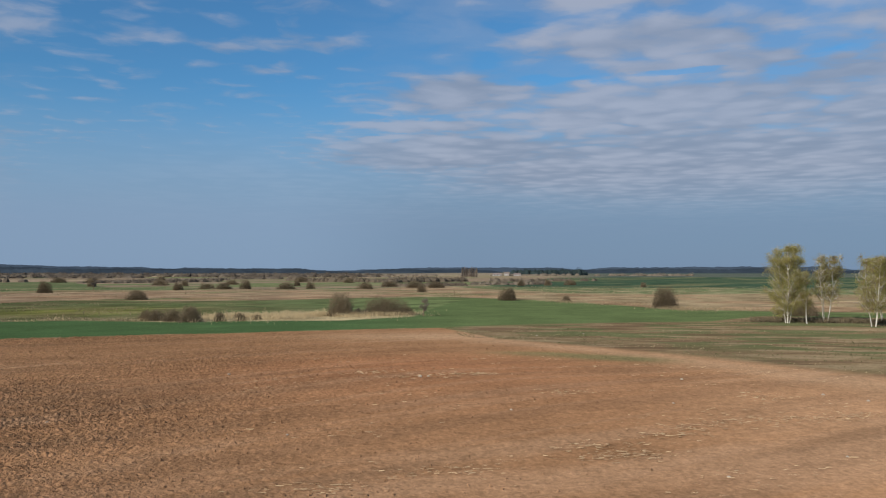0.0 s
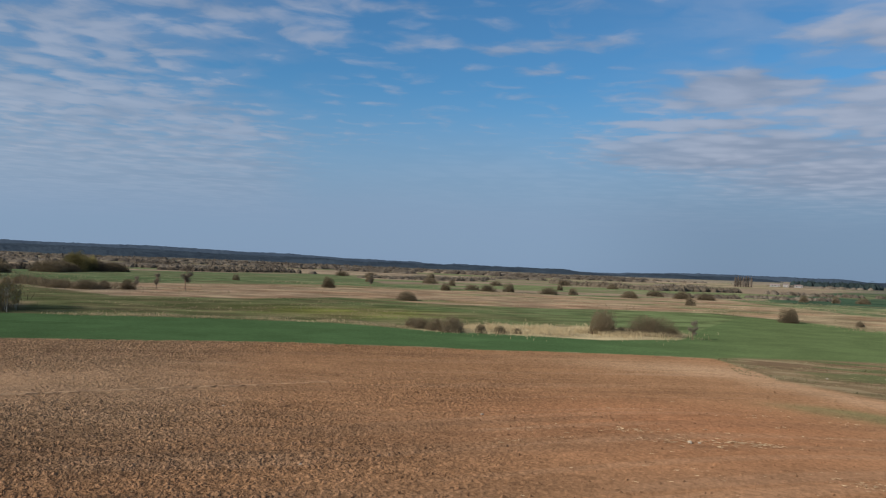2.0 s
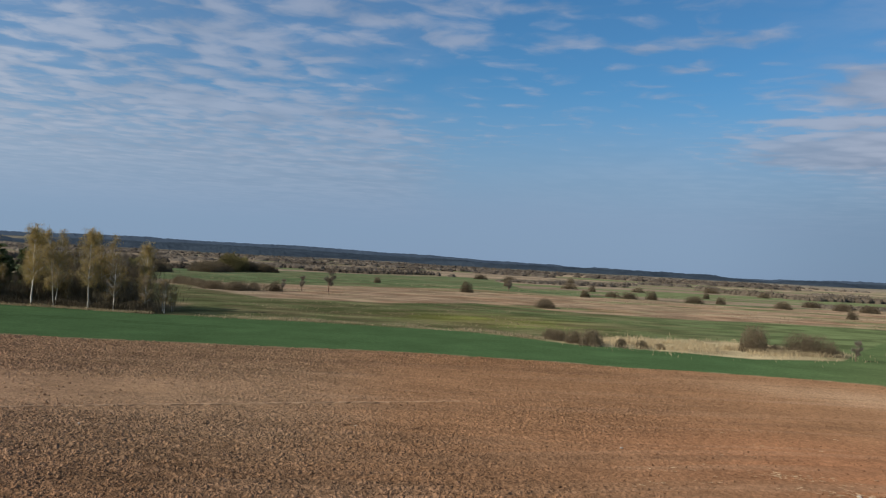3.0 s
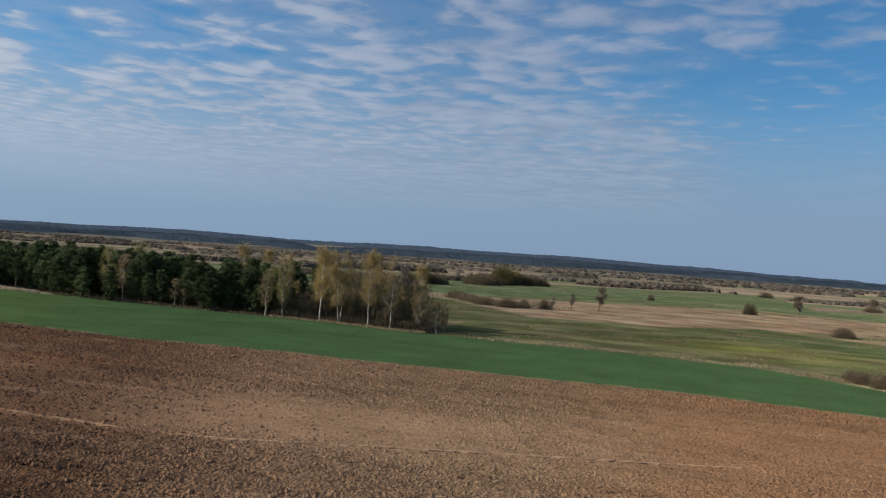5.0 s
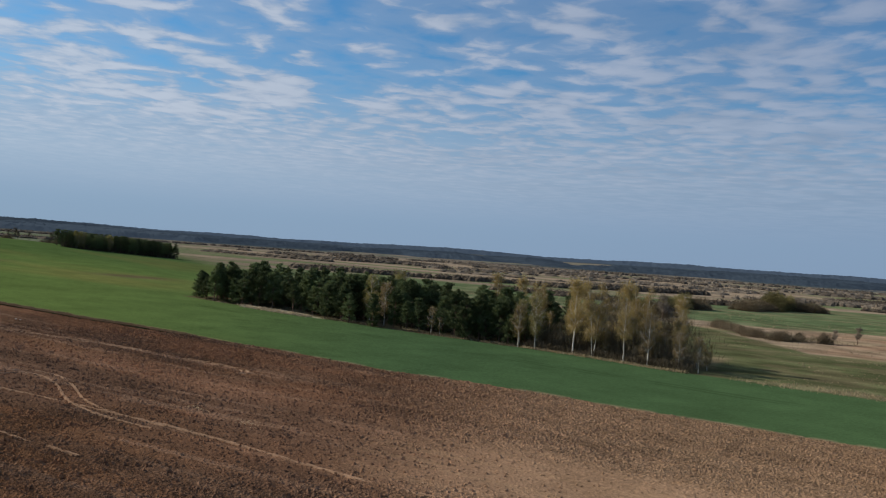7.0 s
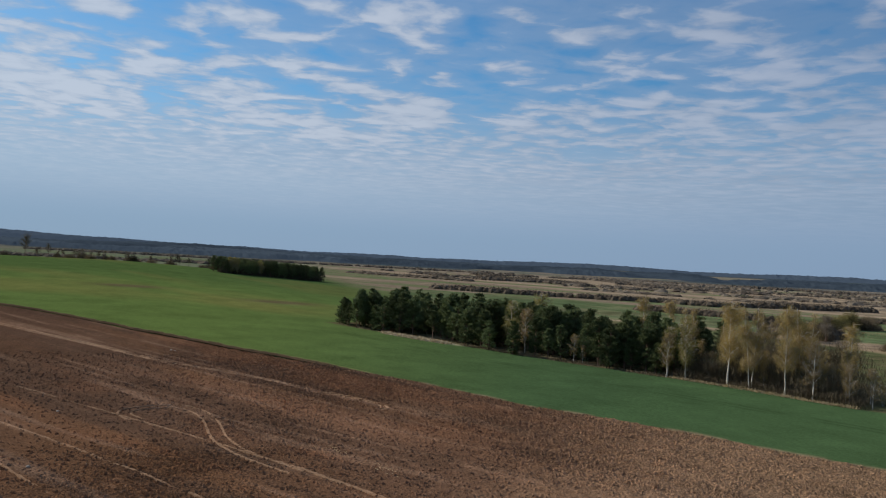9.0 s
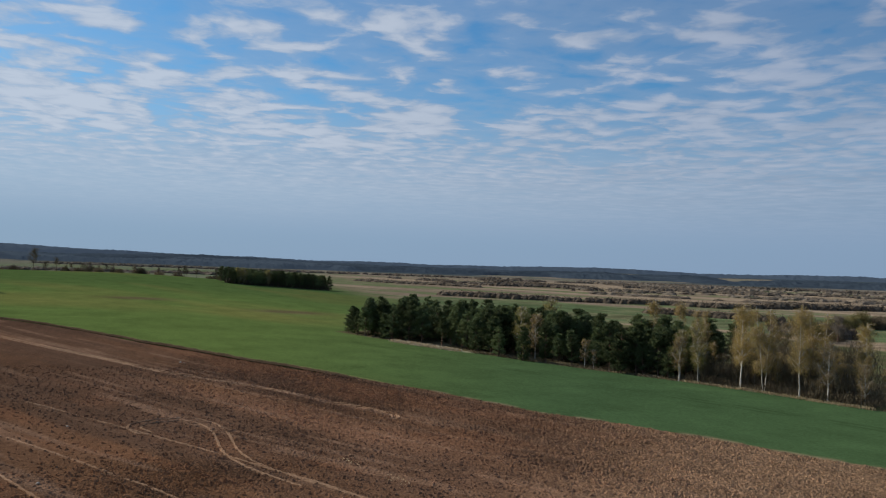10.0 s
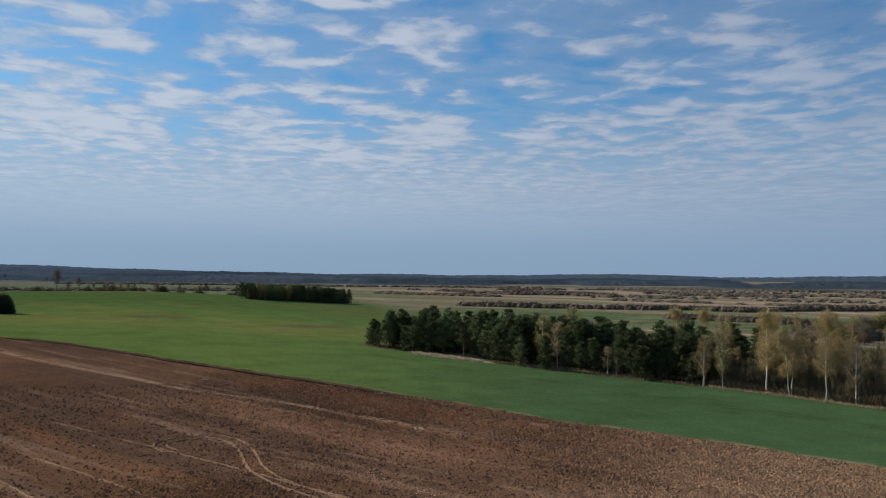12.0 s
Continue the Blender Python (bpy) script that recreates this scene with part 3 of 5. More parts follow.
    wedge = np.exp(-((((x - 11.5) * 0.88 - (y - 71) * 0.47) / 7.5) ** 4) - (((x - 11.5) * 0.47 + (y - 71) * 0.88) / 2.6) ** 2)
    rimmed = np.exp(-(((reach - np.interp(bearing, PLOUGH_AT, PLOUGH) + 5) / 5.0) ** 2)) * step(-bearing, 0, 4)
    tilled = lay(tilled, (0.37, 0.24, 0.15), 0.6 * rimmed)
    tilled = lay(tilled, (0.25, 0.142, 0.078), 1 - step(far, 6, 26))
    tilled = tilled * np.stack([0.985 + 0.045 * step(bearing, 40, 60), 0 * x + 0.985, 0 * x + 0.95], -1)
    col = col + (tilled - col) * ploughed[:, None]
    col = lay(col, (0.15, 0.145, 0.068), np.clip(wedge * 1.1, 0, 0.75) * (0.6 + 0.4 * step(n1, 0.3, 0.6)))
    margin = np.exp(-(((reach - edge) / 0.7) ** 2)) * step(bearing, -3, 3)
    col = lay(col, (0.25, 0.19, 0.11), margin * step(lump, 0.35, 0.6) * 0.8)
    # shaded line below the crop's edge, painted into the soil colour
    edge_shade = np.exp(-(((reach - edge + 0.8) / 0.8) ** 2)) * step(bearing, 74, 80)
    col = lay(col, (0.035, 0.025, 0.018), edge_shade * 0.5)
    rough = ploughed * step(-x, -6, 22) * (0.4 + 0.6 * step(n2, 0.3, 0.55))
    combed = np.exp(-((((x + 58) * 0.84 + (y - 47) * 0.54) / 14.0) ** 4) - ((-(x + 58) * 0.54 + (y - 47) * 0.84) / 9.0) ** 4)
    rough = rough * (1 - 0.8 * combed) * (1 - 0.6 * step(bearing, 80, 92))
    lines = ploughed * combed * step(soft_noise(along / 14, across, 0.9, 56, 2), 0.5, 0.62)
    col = lay(col, (0.35, 0.215, 0.12), lines * 0.55)
    rough = np.maximum(rough * step(far, 10, 26), 0.4 * ploughed * (1 - step(far, 10, 26)))
    mottle = 1.06 + (0.6 - 0.4 * step(far, 350, 650)) * (step(soft_noise(along / 1.6, across, 5, 51, 4), 0.25, 0.75) - 0.5)
    col = col * (ploughed + (1 - ploughed) * (1 - 0.8 * crop) * mottle + (1 - ploughed) * 0.8 * crop)[:, None]
    return np.clip(col, 0.01, 0.9), ploughed, rough


def mesh_of(name, verts, faces, mat, smooth=False):
    me = bpy.data.meshes.new(name)
    verts, faces = np.asarray(verts, np.float32), np.asarray(faces, np.int32)
    me.vertices.add(len(verts))
    me.vertices.foreach_set("co", verts.ravel())
    count, k = faces.shape
    me.loops.add(count * k)
    me.loops.foreach_set("vertex_index", faces.ravel())
    me.polygons.add(count)
    me.polygons.foreach_set("loop_start", np.arange(0, count * k, k, dtype=np.int32))
    me.polygons.foreach_set("use_smooth", np.full(count, smooth))
    me.update(calc_edges=True)
    me.validate()
    me.materials.append(mat)
    return me


def part(name, verts, faces, mat, parent=None, label="", smooth=False):
    ob = new(name, mesh_of(name, verts, faces, mat, smooth))
    ob.parent = parent
    if label:
        ob["label"] = label
    return ob


def build_ground():
    fine = np.arange(-36, 112, 0.22)
    rest = np.linspace(112, 360 - 36, 60)
    angle = np.radians(np.concatenate([fine, rest[:-1]]))
    radii = [0.0, 1.5, 4, 7, 10, 13, 16, 18.5, 21, 23.5, 25]
    while radii[-1] < 4750:
        radii.append(radii[-1] + min(max(radii[-1] ** 2 / 45000, 0.2 if radii[-1] < 62 else 0.34), 70))
    r, a = np.meshgrid(np.array(radii), angle, indexing="ij")
    x, y = (-r * np.sin(a)).ravel(), (r * np.cos(a)).ravel()
    z = gz(x, y)
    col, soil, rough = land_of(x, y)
    rng = np.random.default_rng(4)
    outer = step(r.ravel(), 20, 26)
    along, across = 0.82 * x + 0.57 * y, -0.57 * x + 0.82 * y
    row = np.sin(2 * math.pi * (across + 0.5 * soft_noise(along / 3, across, 4, 72, 2)) / 0.85)
    lumps = soft_noise(along / 1.4, across, 0.62, 71, 2) - 0.5
    z = z + outer * rough * (rng.normal(0, 0.026, len(z)) + (0.2 + 0.16 * step(-x, 25, 60)) * lumps + 0.04 * row) + outer * soil * (rng.normal(0, 0.01, len(z)) + 0.018 * row)
    b, far = polar(x, y)
    z = z - 0.55 * np.exp(-(((far - np.interp(b, EDGE_AT, EDGE) + 0.7) / 0.8) ** 2)) * step(b, 72, 80)
    rings, count = r.shape
    i, j = np.meshgrid(np.arange(rings - 1), np.arange(count), indexing="ij")
    k = (j + 1) % count
    faces = np.stack([i * count + j, i * count + k, (i + 1) * count + k, (i + 1) * count + j], -1).reshape(-1, 4)[:, ::-1]
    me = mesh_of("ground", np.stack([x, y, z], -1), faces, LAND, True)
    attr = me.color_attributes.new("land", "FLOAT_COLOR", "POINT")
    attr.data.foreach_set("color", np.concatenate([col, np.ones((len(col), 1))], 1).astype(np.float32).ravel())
    attr = me.attributes.new("soil", "FLOAT", "POINT")
    attr.data.foreach_set("value", (0.2 * soil + 0.8 * rough).astype(np.float32))
    return tagged(new("ground", me), "rolling farmland with tilled brown soil, winter crop and dry meadows", "ground", "", "structure")


build_ground()


# ---- plants ----
def rods(rng, starts, ends, r0, r1, sides=4):
    """Tapered limbs from start to end points, as one set of vertices and quads."""
    starts, ends = np.asarray(starts, float), np.asarray(ends, float)
    d = ends - starts
    d /= np.maximum(np.linalg.norm(d, axis=1, keepdims=True), 1e-6)
    side = np.cross(d, np.where(np.abs(d[:, 2:]) > 0.9, (1.0, 0, 0), (0, 0, 1.0)))
    side /= np.linalg.norm(side, axis=1, keepdims=True)
    other = np.cross(d, side)
    r0, r1 = np.broadcast_to(r0, len(d)), np.broadcast_to(r1, len(d))
    verts, faces = [], []
    for k in range(sides):
        a = 2 * math.pi * k / sides
        way = side * math.cos(a) + other * math.sin(a)
        verts += [starts + way * r0[:, None], ends + way * r1[:, None]]
    v = np.stack(verts, 1).reshape(-1, 3)
    base = np.arange(len(d)) * 2 * sides
    for k in range(sides):
        m = (k + 1) % sides
        faces.append(np.stack([base + 2 * k, base + 2 * m, base + 2 * m + 1, base + 2 * k + 1], -1))
    return v, np.concatenate(faces)


def flakes(rng, centres, size, lean=None, narrow=0.45):
    """Small leaves: one triangle at each centre, turned at random (or along lean)."""
    centres = np.asarray(centres, float)
    c = len(centres)
    a = rng.normal(size=(c, 3))
    if lean is not None:
        a = np.asarray(lean) + a * 0.35
    a /= np.linalg.norm(a, axis=1, keepdims=True)
    b = np.cross(a, rng.normal(size=(c, 3)))
    b /= np.maximum(np.linalg.norm(b, axis=1, keepdims=True), 1e-6)
    s = np.broadcast_to(np.asarray(size, float), c)[:, None] * rng.uniform(0.6, 1.4, (c, 1))
    v = np.stack([centres - a * s * 0.5 - b * s * narrow, centres - a * s * 0.5 + b * s * narrow, centres + a * s * 0.75], 1)
    return v.reshape(-1, 3), np.arange(3 * c).reshape(-1, 3)


def stem(rng, tall, bend, r0, r1, pieces=7, sides=7):
    """A tapered, slightly bent trunk. Returns its points, vertices and faces."""
    t = np.linspace(0, 1, pieces)
    way = rng.normal(size=2) * bend
    pts = np.stack([way[0] * t**1.5 + rng.normal(0, bend * 0.12, pieces) * (t > 0), way[1] * t**1.5 + rng.normal(0, bend * 0.12, pieces) * (t > 0), t * tall], -1)
    rad = r0 + (r1 - r0) * t**0.8
    rad[0] *= 1.3
    ring = np.radians(np.arange(sides) * 360 / sides)
    v = (pts[:, None] + rad[:, None, None] * np.stack([np.cos(ring), np.sin(ring), 0 * ring], -1)[None]).reshape(-1, 3)
    i, j = np.meshgrid(np.arange(pieces - 1), np.arange(sides), indexing="ij")
    k = (j + 1) % sides
    f = np.stack([i * sides + j, i * sides + k, (i + 1) * sides + k, (i + 1) * sides + j], -1).reshape(-1, 4)
    return pts, v, f


def along_stem(pts, h):
    return np.stack([np.interp(h, pts[:, 2], pts[:, 0]), np.interp(h, pts[:, 2], pts[:, 1]), h], -1)


def merge(*sets):
    verts, faces, at = [], [], 0
    for v, f in sets:
        verts.append(v)
        faces.append(f + at)
        at += len(v)
    return np.concatenate(verts), np.concatenate(faces)


def make_pine(seed, tall, wide, low=0.1):
    """A Scots pine of a wood's edge: a rounded, lumpy crown of needle tufts on upswept boughs."""
    rng = np.random.default_rng(seed)
    ob = new("pine_tree")
    pts, tv, tf = stem(rng, tall * 0.95, 0.35, 0.15, 0.03)
    part("trunk", tv, tf, PINE_BARK, ob, "reddish-brown scaly trunk", True)
    count = 74
    h = tall * (low + (0.96 - low) * np.sort(rng.uniform(0, 1, count)) ** 0.9)
    frac = h / tall
    turn = rng.uniform(0, 2 * math.pi, count)
    lobes = 0.62 + 0.76 * soft_noise(np.cos(turn) * 1.3 + 20, np.sin(turn) * 1.3 + frac * 4.0, 0.8, seed, 2)
    reach = wide * np.interp(frac, (0, low + 0.02, low + 0.18, 0.55, 0.75, 0.9, 1), (0.4, 0.8, 1.0, 0.86, 0.62, 0.36, 0.08)) * rng.uniform(0.7, 1.05, count) * lobes
    root = along_stem(pts, h - 0.35)
    tip = root + np.stack([np.cos(turn) * reach, np.sin(turn) * reach, reach * rng.uniform(-0.02, 0.5, count) + 0.2], -1)
    tip[:, 2] = np.minimum(tip[:, 2], tall * 0.985)
    bv, bf = rods(rng, root, tip, 0.05, 0.014, 3)
    part("branchwork", bv, bf, PINE_BARK, ob)
    where, lean = [], []
    for k in range(count):
        for s in (0.45, 0.72, 0.98):
            m = rng.integers(32, 46)
            ball = rng.normal(size=(m, 3))
            ball /= np.linalg.norm(ball, axis=1, keepdims=True)
            ball *= rng.uniform(0.35, 1.0, (m, 1)) ** 0.5
            where.append(root[k] + (tip[k] - root[k]) * s + ball * (0.52, 0.52, 0.27) * rng.uniform(0.6, 1.2))
            lean.append(ball * 0.9 + np.array((0, 0, 0.45)))
    nv, nf = flakes(rng, np.concatenate(where), 0.28, np.concatenate(lean), 0.22)
    part("needle_crown", nv, nf, PINE_NEEDLE, ob, "dark green needle crown")
    return tagged(ob, "dense dark green Scots pine beside the winter crop", "pine tree", "pines of the grove")


def make_birch(seed, tall, wide, leaf, fill=1.0, stems=1, label="", low=0.3, twigs=3, fan=0.3):
    """A birch: white forked stem, thin rising limbs, side branches, hanging twigs and a thin veil of young leaves."""
    rng = np.random.default_rng(seed)
    ob = new("birch_tree")
    veil, twig_a, twig_b = [], [], []
    for s in range(stems):
        pts, tv, tf = stem(rng, tall * rng.uniform(0.86, 0.97), 0.35 + 0.08 * stems, (0.125 if stems == 1 else 0.09 - 0.008 * stems), 0.022, 9, 7)
        if stems > 1:
            a = 2 * math.pi * s / stems + rng.uniform(-0.4, 0.4)
            shift = np.array((math.cos(a), math.sin(a), 0)) * 0.3
            spread = np.array((math.cos(a), math.sin(a))) * wide * fan
            tv[:, :2] += spread * (tv[:, 2:] / tall) ** 0.7
            tv += shift
            pts[:, :2] += spread * (pts[:, 2:] / tall) ** 0.7
            pts += shift
        part("trunk", tv, tf, BIRCH_BARK, ob, "white birch trunk with dark scars", True)
        limbs = 30
        h = tall * (low * 0.8 + (0.9 - low * 0.8) * np.sort(rng.uniform(0, 1, limbs)))
        turn = np.cumsum(rng.uniform(1.4, 3.2, limbs))
        reach = wide * np.interp(h / tall, (low, low + 0.15, 0.65, 0.92), (0.7, 0.95, 0.85, 0.45) if stems == 1 else (0.85, 1.0, 0.6, 0.16)) * rng.uniform(0.55, 1.05, limbs)
        root = along_stem(pts, h)
        tip = root + np.stack([np.cos(turn) * reach * 0.72, np.sin(turn) * reach * 0.72, reach * rng.uniform(0.45, 1.25, limbs)], -1)
        tip[:, 2] = np.minimum(tip[:, 2], tall * rng.uniform(0.9, 1.0, limbs))
        each = 5
        pick = np.repeat(np.arange(limbs), each)
        side = rng.normal(size=(len(pick), 3)) * (0.55, 0.55, 0.3) + (tip - root)[pick] * 0.22
        fork = root[pick] + (tip[pick] - root[pick]) * rng.uniform(0.3, 1.0, (len(pick), 1))
        end = fork + side * (0.5 + 0.14 * reach[pick][:, None])
        lv, lf = merge(rods(rng, root, tip, (0.055 if stems == 1 else 0.042), 0.018, 4), rods(rng, fork, end, 0.024, 0.01, 3))
        part("branchwork", lv, lf, BIRCH_BARK, ob)
        pick = rng.integers(0, len(fork), int(170 * twigs))
        a = fork[pick] + (end[pick] - fork[pick]) * rng.uniform(0.2, 1.0, (len(pick), 1))
        b = a + rng.normal(size=(len(pick), 3)) * (0.34, 0.34, 0.3) + np.array((0, 0, -0.45))
        twig_a.append(a), twig_b.append(b)
        m = int(21000 * fill)
        pick = rng.integers(0, len(a), m)
        u = rng.uniform(0.0, 1.2, (m, 1))
        veil.append(a[pick] + (b[pick] - a[pick]) * u + rng.normal(size=(m, 3)) * 0.2)
    tv, tf = rods(rng, np.concatenate(twig_a), np.concatenate(twig_b), 0.014, 0.006, 3)
    part("twig_crown", tv, tf, BIRCH_TWIG, ob)
    v, f = flakes(rng, np.concatenate(veil), 0.085, (0, 0, -0.3), 0.4)
    part("leaf_crown", v, f, leaf, ob, "thin veil of young leaves")
    return tagged(ob, label or "tall birch with white trunk and thin yellow-green spring leaves", "birch tree", "birches")


def make_bush(seed, wide, tall, mat=WILLOW_TWIG, density=1.0, label="", leaf=0.27):
    """A bare willow bush: stems that fan out from one stool into a rounded, ragged brush of twigs."""
    rng = np.random.default_rng(seed)
    ob = new("willow_bush")
    lobes = rng.integers(4, 7)
    lobe_at = rng.uniform(-0.26, 0.26, (lobes, 2)) * wide
    lobe_at[0] = 0
    lobe_up = rng.uniform(0.72, 1.0, lobes)
    lobe_r = rng.uniform(0.27, 0.38, lobes) * wide
    m = int(60 * density)
    pick = rng.integers(0, lobes, m)
    turn, out = rng.uniform(0, 2 * math.pi, m), np.sqrt(rng.uniform(0, 1, m))
    ring = np.stack([np.cos(turn), np.sin(turn)], -1)
    foot = np.concatenate([lobe_at[pick] * 0.6 + ring * out[:, None] * wide * 0.1, np.full((m, 1), -0.1)], 1)
    top = np.concatenate([lobe_at[pick] + ring * (out * lobe_r[pick])[:, None], (tall * lobe_up[pick] * (0.3 + 0.7 * np.sqrt(1 - 0.9 * out**2)))[:, None]], 1)
    v, f = rods(rng, foot, top, 0.03, 0.008, 3)
    part("branchwork", v, f, mat, ob)
    c = int(13000 * density)
    pick = rng.integers(0, lobes, c)
    d = rng.normal(size=(c, 3))
    d[:, 2] = np.abs(d[:, 2])
    d /= np.linalg.norm(d, axis=1, keepdims=True)
    r = rng.uniform(0.12, 1.0, (c, 1)) ** 0.33 * rng.uniform(0.92, 1.12, (c, 1))
    at = np.concatenate([lobe_at[pick], np.zeros((c, 1))], 1) + d * r * np.stack([lobe_r[pick], lobe_r[pick], tall * lobe_up[pick]], -1)
    at[: c // 3, 2] *= 0.45
    lean = d * (0.7, 0.7, 0.5) + np.array((0, 0, 0.25))
    v, f = flakes(rng, at, leaf * 0.55, lean, 0.2)
    part("twig_crown", v, f, mat, ob)
    return tagged(ob, label or "rounded bare brown willow bush in the dry meadow", "bush", "willow bushes")


def make_bare_tree(seed, tall, wide, label, mat=GREY_TWIG):
    """A leafless broad-leaved tree: dark trunk, rising limbs and a hazy ball of fine twigs."""
    rng = np.random.default_rng(seed)
    ob = new("bare_tree")
    pts, tv, tf = stem(rng, tall * 0.85, 0.4, 0.2, 0.04)
    part("trunk", tv, tf, PINE_BARK, ob, "", True)
    limbs = 20
    h = tall * rng.uniform(0.26, 0.82, limbs)
    turn = rng.uniform(0, 2 * math.pi, limbs)
    root = along_stem(pts, h)
    reach = wide * rng.uniform(0.5, 1.0, limbs) * np.interp(h / tall, (0.1, 0.5, 0.85), (0.7, 1, 0.6))
    tip = root + np.stack([np.cos(turn) * reach, np.sin(turn) * reach, reach * rng.uniform(0.5, 1.2, limbs)], -1)
    v, f = rods(rng, root, tip, 0.06, 0.015, 3)
    part("branchwork", v, f, mat, ob)
    c = 4200
    pick, u = rng.integers(0, limbs, c), rng.uniform(0.35, 1.15, (c, 1))
    spot = root[pick] + (tip[pick] - root[pick]) * u + rng.normal(size=(c, 3)) * wide * 0.16
    v, f = flakes(rng, spot, 0.42, (0, 0, 0.8), 0.045)
    part("twig_crown", v, f, mat, ob)
    return tagged(ob, label, "tree", "bare trees")


def stand(ob, x, y, turn=0.0, size=1.0, sink=0.06):
    m = pose(x, y, float(gz(x, y)) - sink, 0, 0, turn)
    ob.matrix_basis = m @ Matrix.Scale(size, 4)
    return ob


def again(ob, x, y, turn, size):
    c = copy_thing(ob, Matrix())
    return stand(c, x, y, turn, size)


def scatter_belt(name, path, wide, tall, count, mat, label, category, seed, size=1.0, gap=0.0, broad=1.0):
    """A belt of scrub that nobody could count: rounded clumps of brush along a line of places."""
    rng = np.random.default_rng(seed)
    p = np.array(path, float)
    cum = np.r_[0, np.cumsum(np.linalg.norm(np.diff(p, axis=0), axis=1))]
    clumps = max(12, int(cum[-1] / (0.55 if gap < 0.21 else 1.5)))
    s = rng.uniform(0, cum[-1], clumps)
    keep = soft_noise(s, 0 * s, 40, seed, 3) > gap
    s = s[keep]
    m = len(s)
    x = np.interp(s, cum, p[:, 0]) + rng.normal(0, wide / 2.5, m)
    y = np.interp(s, cum, p[:, 1]) + rng.normal(0, wide / 2.5, m)
    r, h = rng.uniform(1.6, 4.2, m) * (0.7 + tall / 12) * broad, tall * rng.uniform(0.72, 1.05, m)
    each = max(30, 2 * count // max(m, 1))
    d = rng.normal(size=(m, each, 3))
    d[..., 2] = np.abs(d[..., 2])
    d /= np.linalg.norm(d, axis=-1, keepdims=True)
    d *= rng.uniform(0.5, 1.05, (m, each, 1))
    h = h * (0.65 + 0.6 * soft_noise(s, 0 * s, 30, seed + 3, 2))
    foot = np.stack([x, y, gz(x, y) - 0.3], -1)
    at = foot[:, None] + d * np.stack([r, r, h], -1)[:, None]
    v, f = flakes(rng, at.reshape(-1, 3), size * 0.75, (0, 0, 0.5), 0.3)
    # a dense heart to each clump
    sides = 7
    ring = np.radians(np.arange(sides) * 360 / sides)
    level = [np.stack([np.cos(ring) * k, np.sin(ring) * k, 0 * ring + z], -1) for k, z in ((0.85, 0.0), (0.75, 0.35), (0.4, 0.62))]
    dome = np.concatenate(level + [np.array(((0, 0, 0.72),))])
    dome = dome[None] * np.stack([r, r, h], -1)[:, None] * rng.uniform(0.8, 1.12, (m, len(dome), 1)) + foot[:, None]
    tri = []
    for k in range(sides):
        q = (k + 1) % sides
        tri += [(k, q, sides + q), (k, sides + q, sides + k), (sides + k, sides + q, 2 * sides + q), (sides + k, 2 * sides + q, 2 * sides + k), (2 * sides + k, 2 * sides + q, 3 * sides)]
    df = ((np.arange(m) * (3 * sides + 1))[:, None, None] + np.array(tri)[None]).reshape(-1, 3)
    v, f = merge((v, f), (dome.reshape(-1, 3), df))
    return tagged(part(name, v, f, mat), label, category, "", "stuff")


# the grove of pines with birches at its end: a front line along the crop and two dozen metres of depth
A, B = np.array((-219.5, 45.3)), np.array((-141.0, 95.5))
DEEP = np.array((-0.53, 0.85))
rng = np.random.default_rng(11)
pines = [make_pine(20 + k, 10.0, w, low) for k, (w, low) in enumerate(((2.6, 0.06), (2.2, 0.14), (3.1, 0.05), (2.5, 0.3), (2.8, 0.12), (2.0, 0.05)))]
OPENINGS = ((-177.0, 78.5, 2.6), (-173.0, 80.2, 2.6), (-170.0, 78.6, 1.8), (-158.4, 85.8, 2.4))
used = 0
for row, deep in enumerate((1.5, 4.6, 8.0, 11.6, 15.4, 19.6, 24.5)):
    for u in np.arange(0.01 + 0.016 * (row % 2), 1.0, 0.032):
        q = A + (B - A) * u + DEEP * (deep + rng.normal(0, 0.9)) + rng.normal(0, 1.2, 2)
        if row == 0 and 0.22 < u < 0.46:
            continue
        if row == 1 and 0.26 < u < 0.34:
            continue
        if any(math.hypot(q[0] - x, q[1] - y) < free for x, y, free in OPENINGS):
            continue
        tall = rng.uniform(0.66, 1.16) * (1.0 if row else 0.88) * (0.92 + 0.1 * u) * (0.82 + 0.18 * min(1.0, u / 0.08))
        k = int(rng.integers(0, len(pines)))
        turn = rng.uniform(0, 360)
        if used < len(pines):
            stand(pines[used], *q, turn, tall)
        else:
            again(pines[k], *q, turn, tall)
        used += 1

# birches at the grove's end
birch_a = make_birch(41, 14.5, 2.2, BIRCH_CATKIN, 0.62, 1, "tall slender birch with white trunk and amber opening buds", 0.24)
birch_b = make_birch(42, 11.5, 2.6, BIRCH_LEAF, 0.5, 1, "pale forked birch with thin yellow-green leaves", 0.22)
birch_c = make_birch(43, 13.5, 2.2, BIRCH_CATKIN, 0.42, 2, "two-stemmed birch with white trunks and sparse leaves", 0.24)
birch_d = make_birch(44, 10.0, 2.4, BIRCH_CATKIN, 0.18, 1, "nearly bare small birch with pale crooked branches", 0.2, 4)
stand(birch_a, -132, 101.5, 20, 1.05)
stand(birch_b, -138.5, 97.5, 60)
stand(birch_c, -128, 103.2, 110, 1.1)
stand(birch_d, -118.5, 107.5, 10, 0.98)
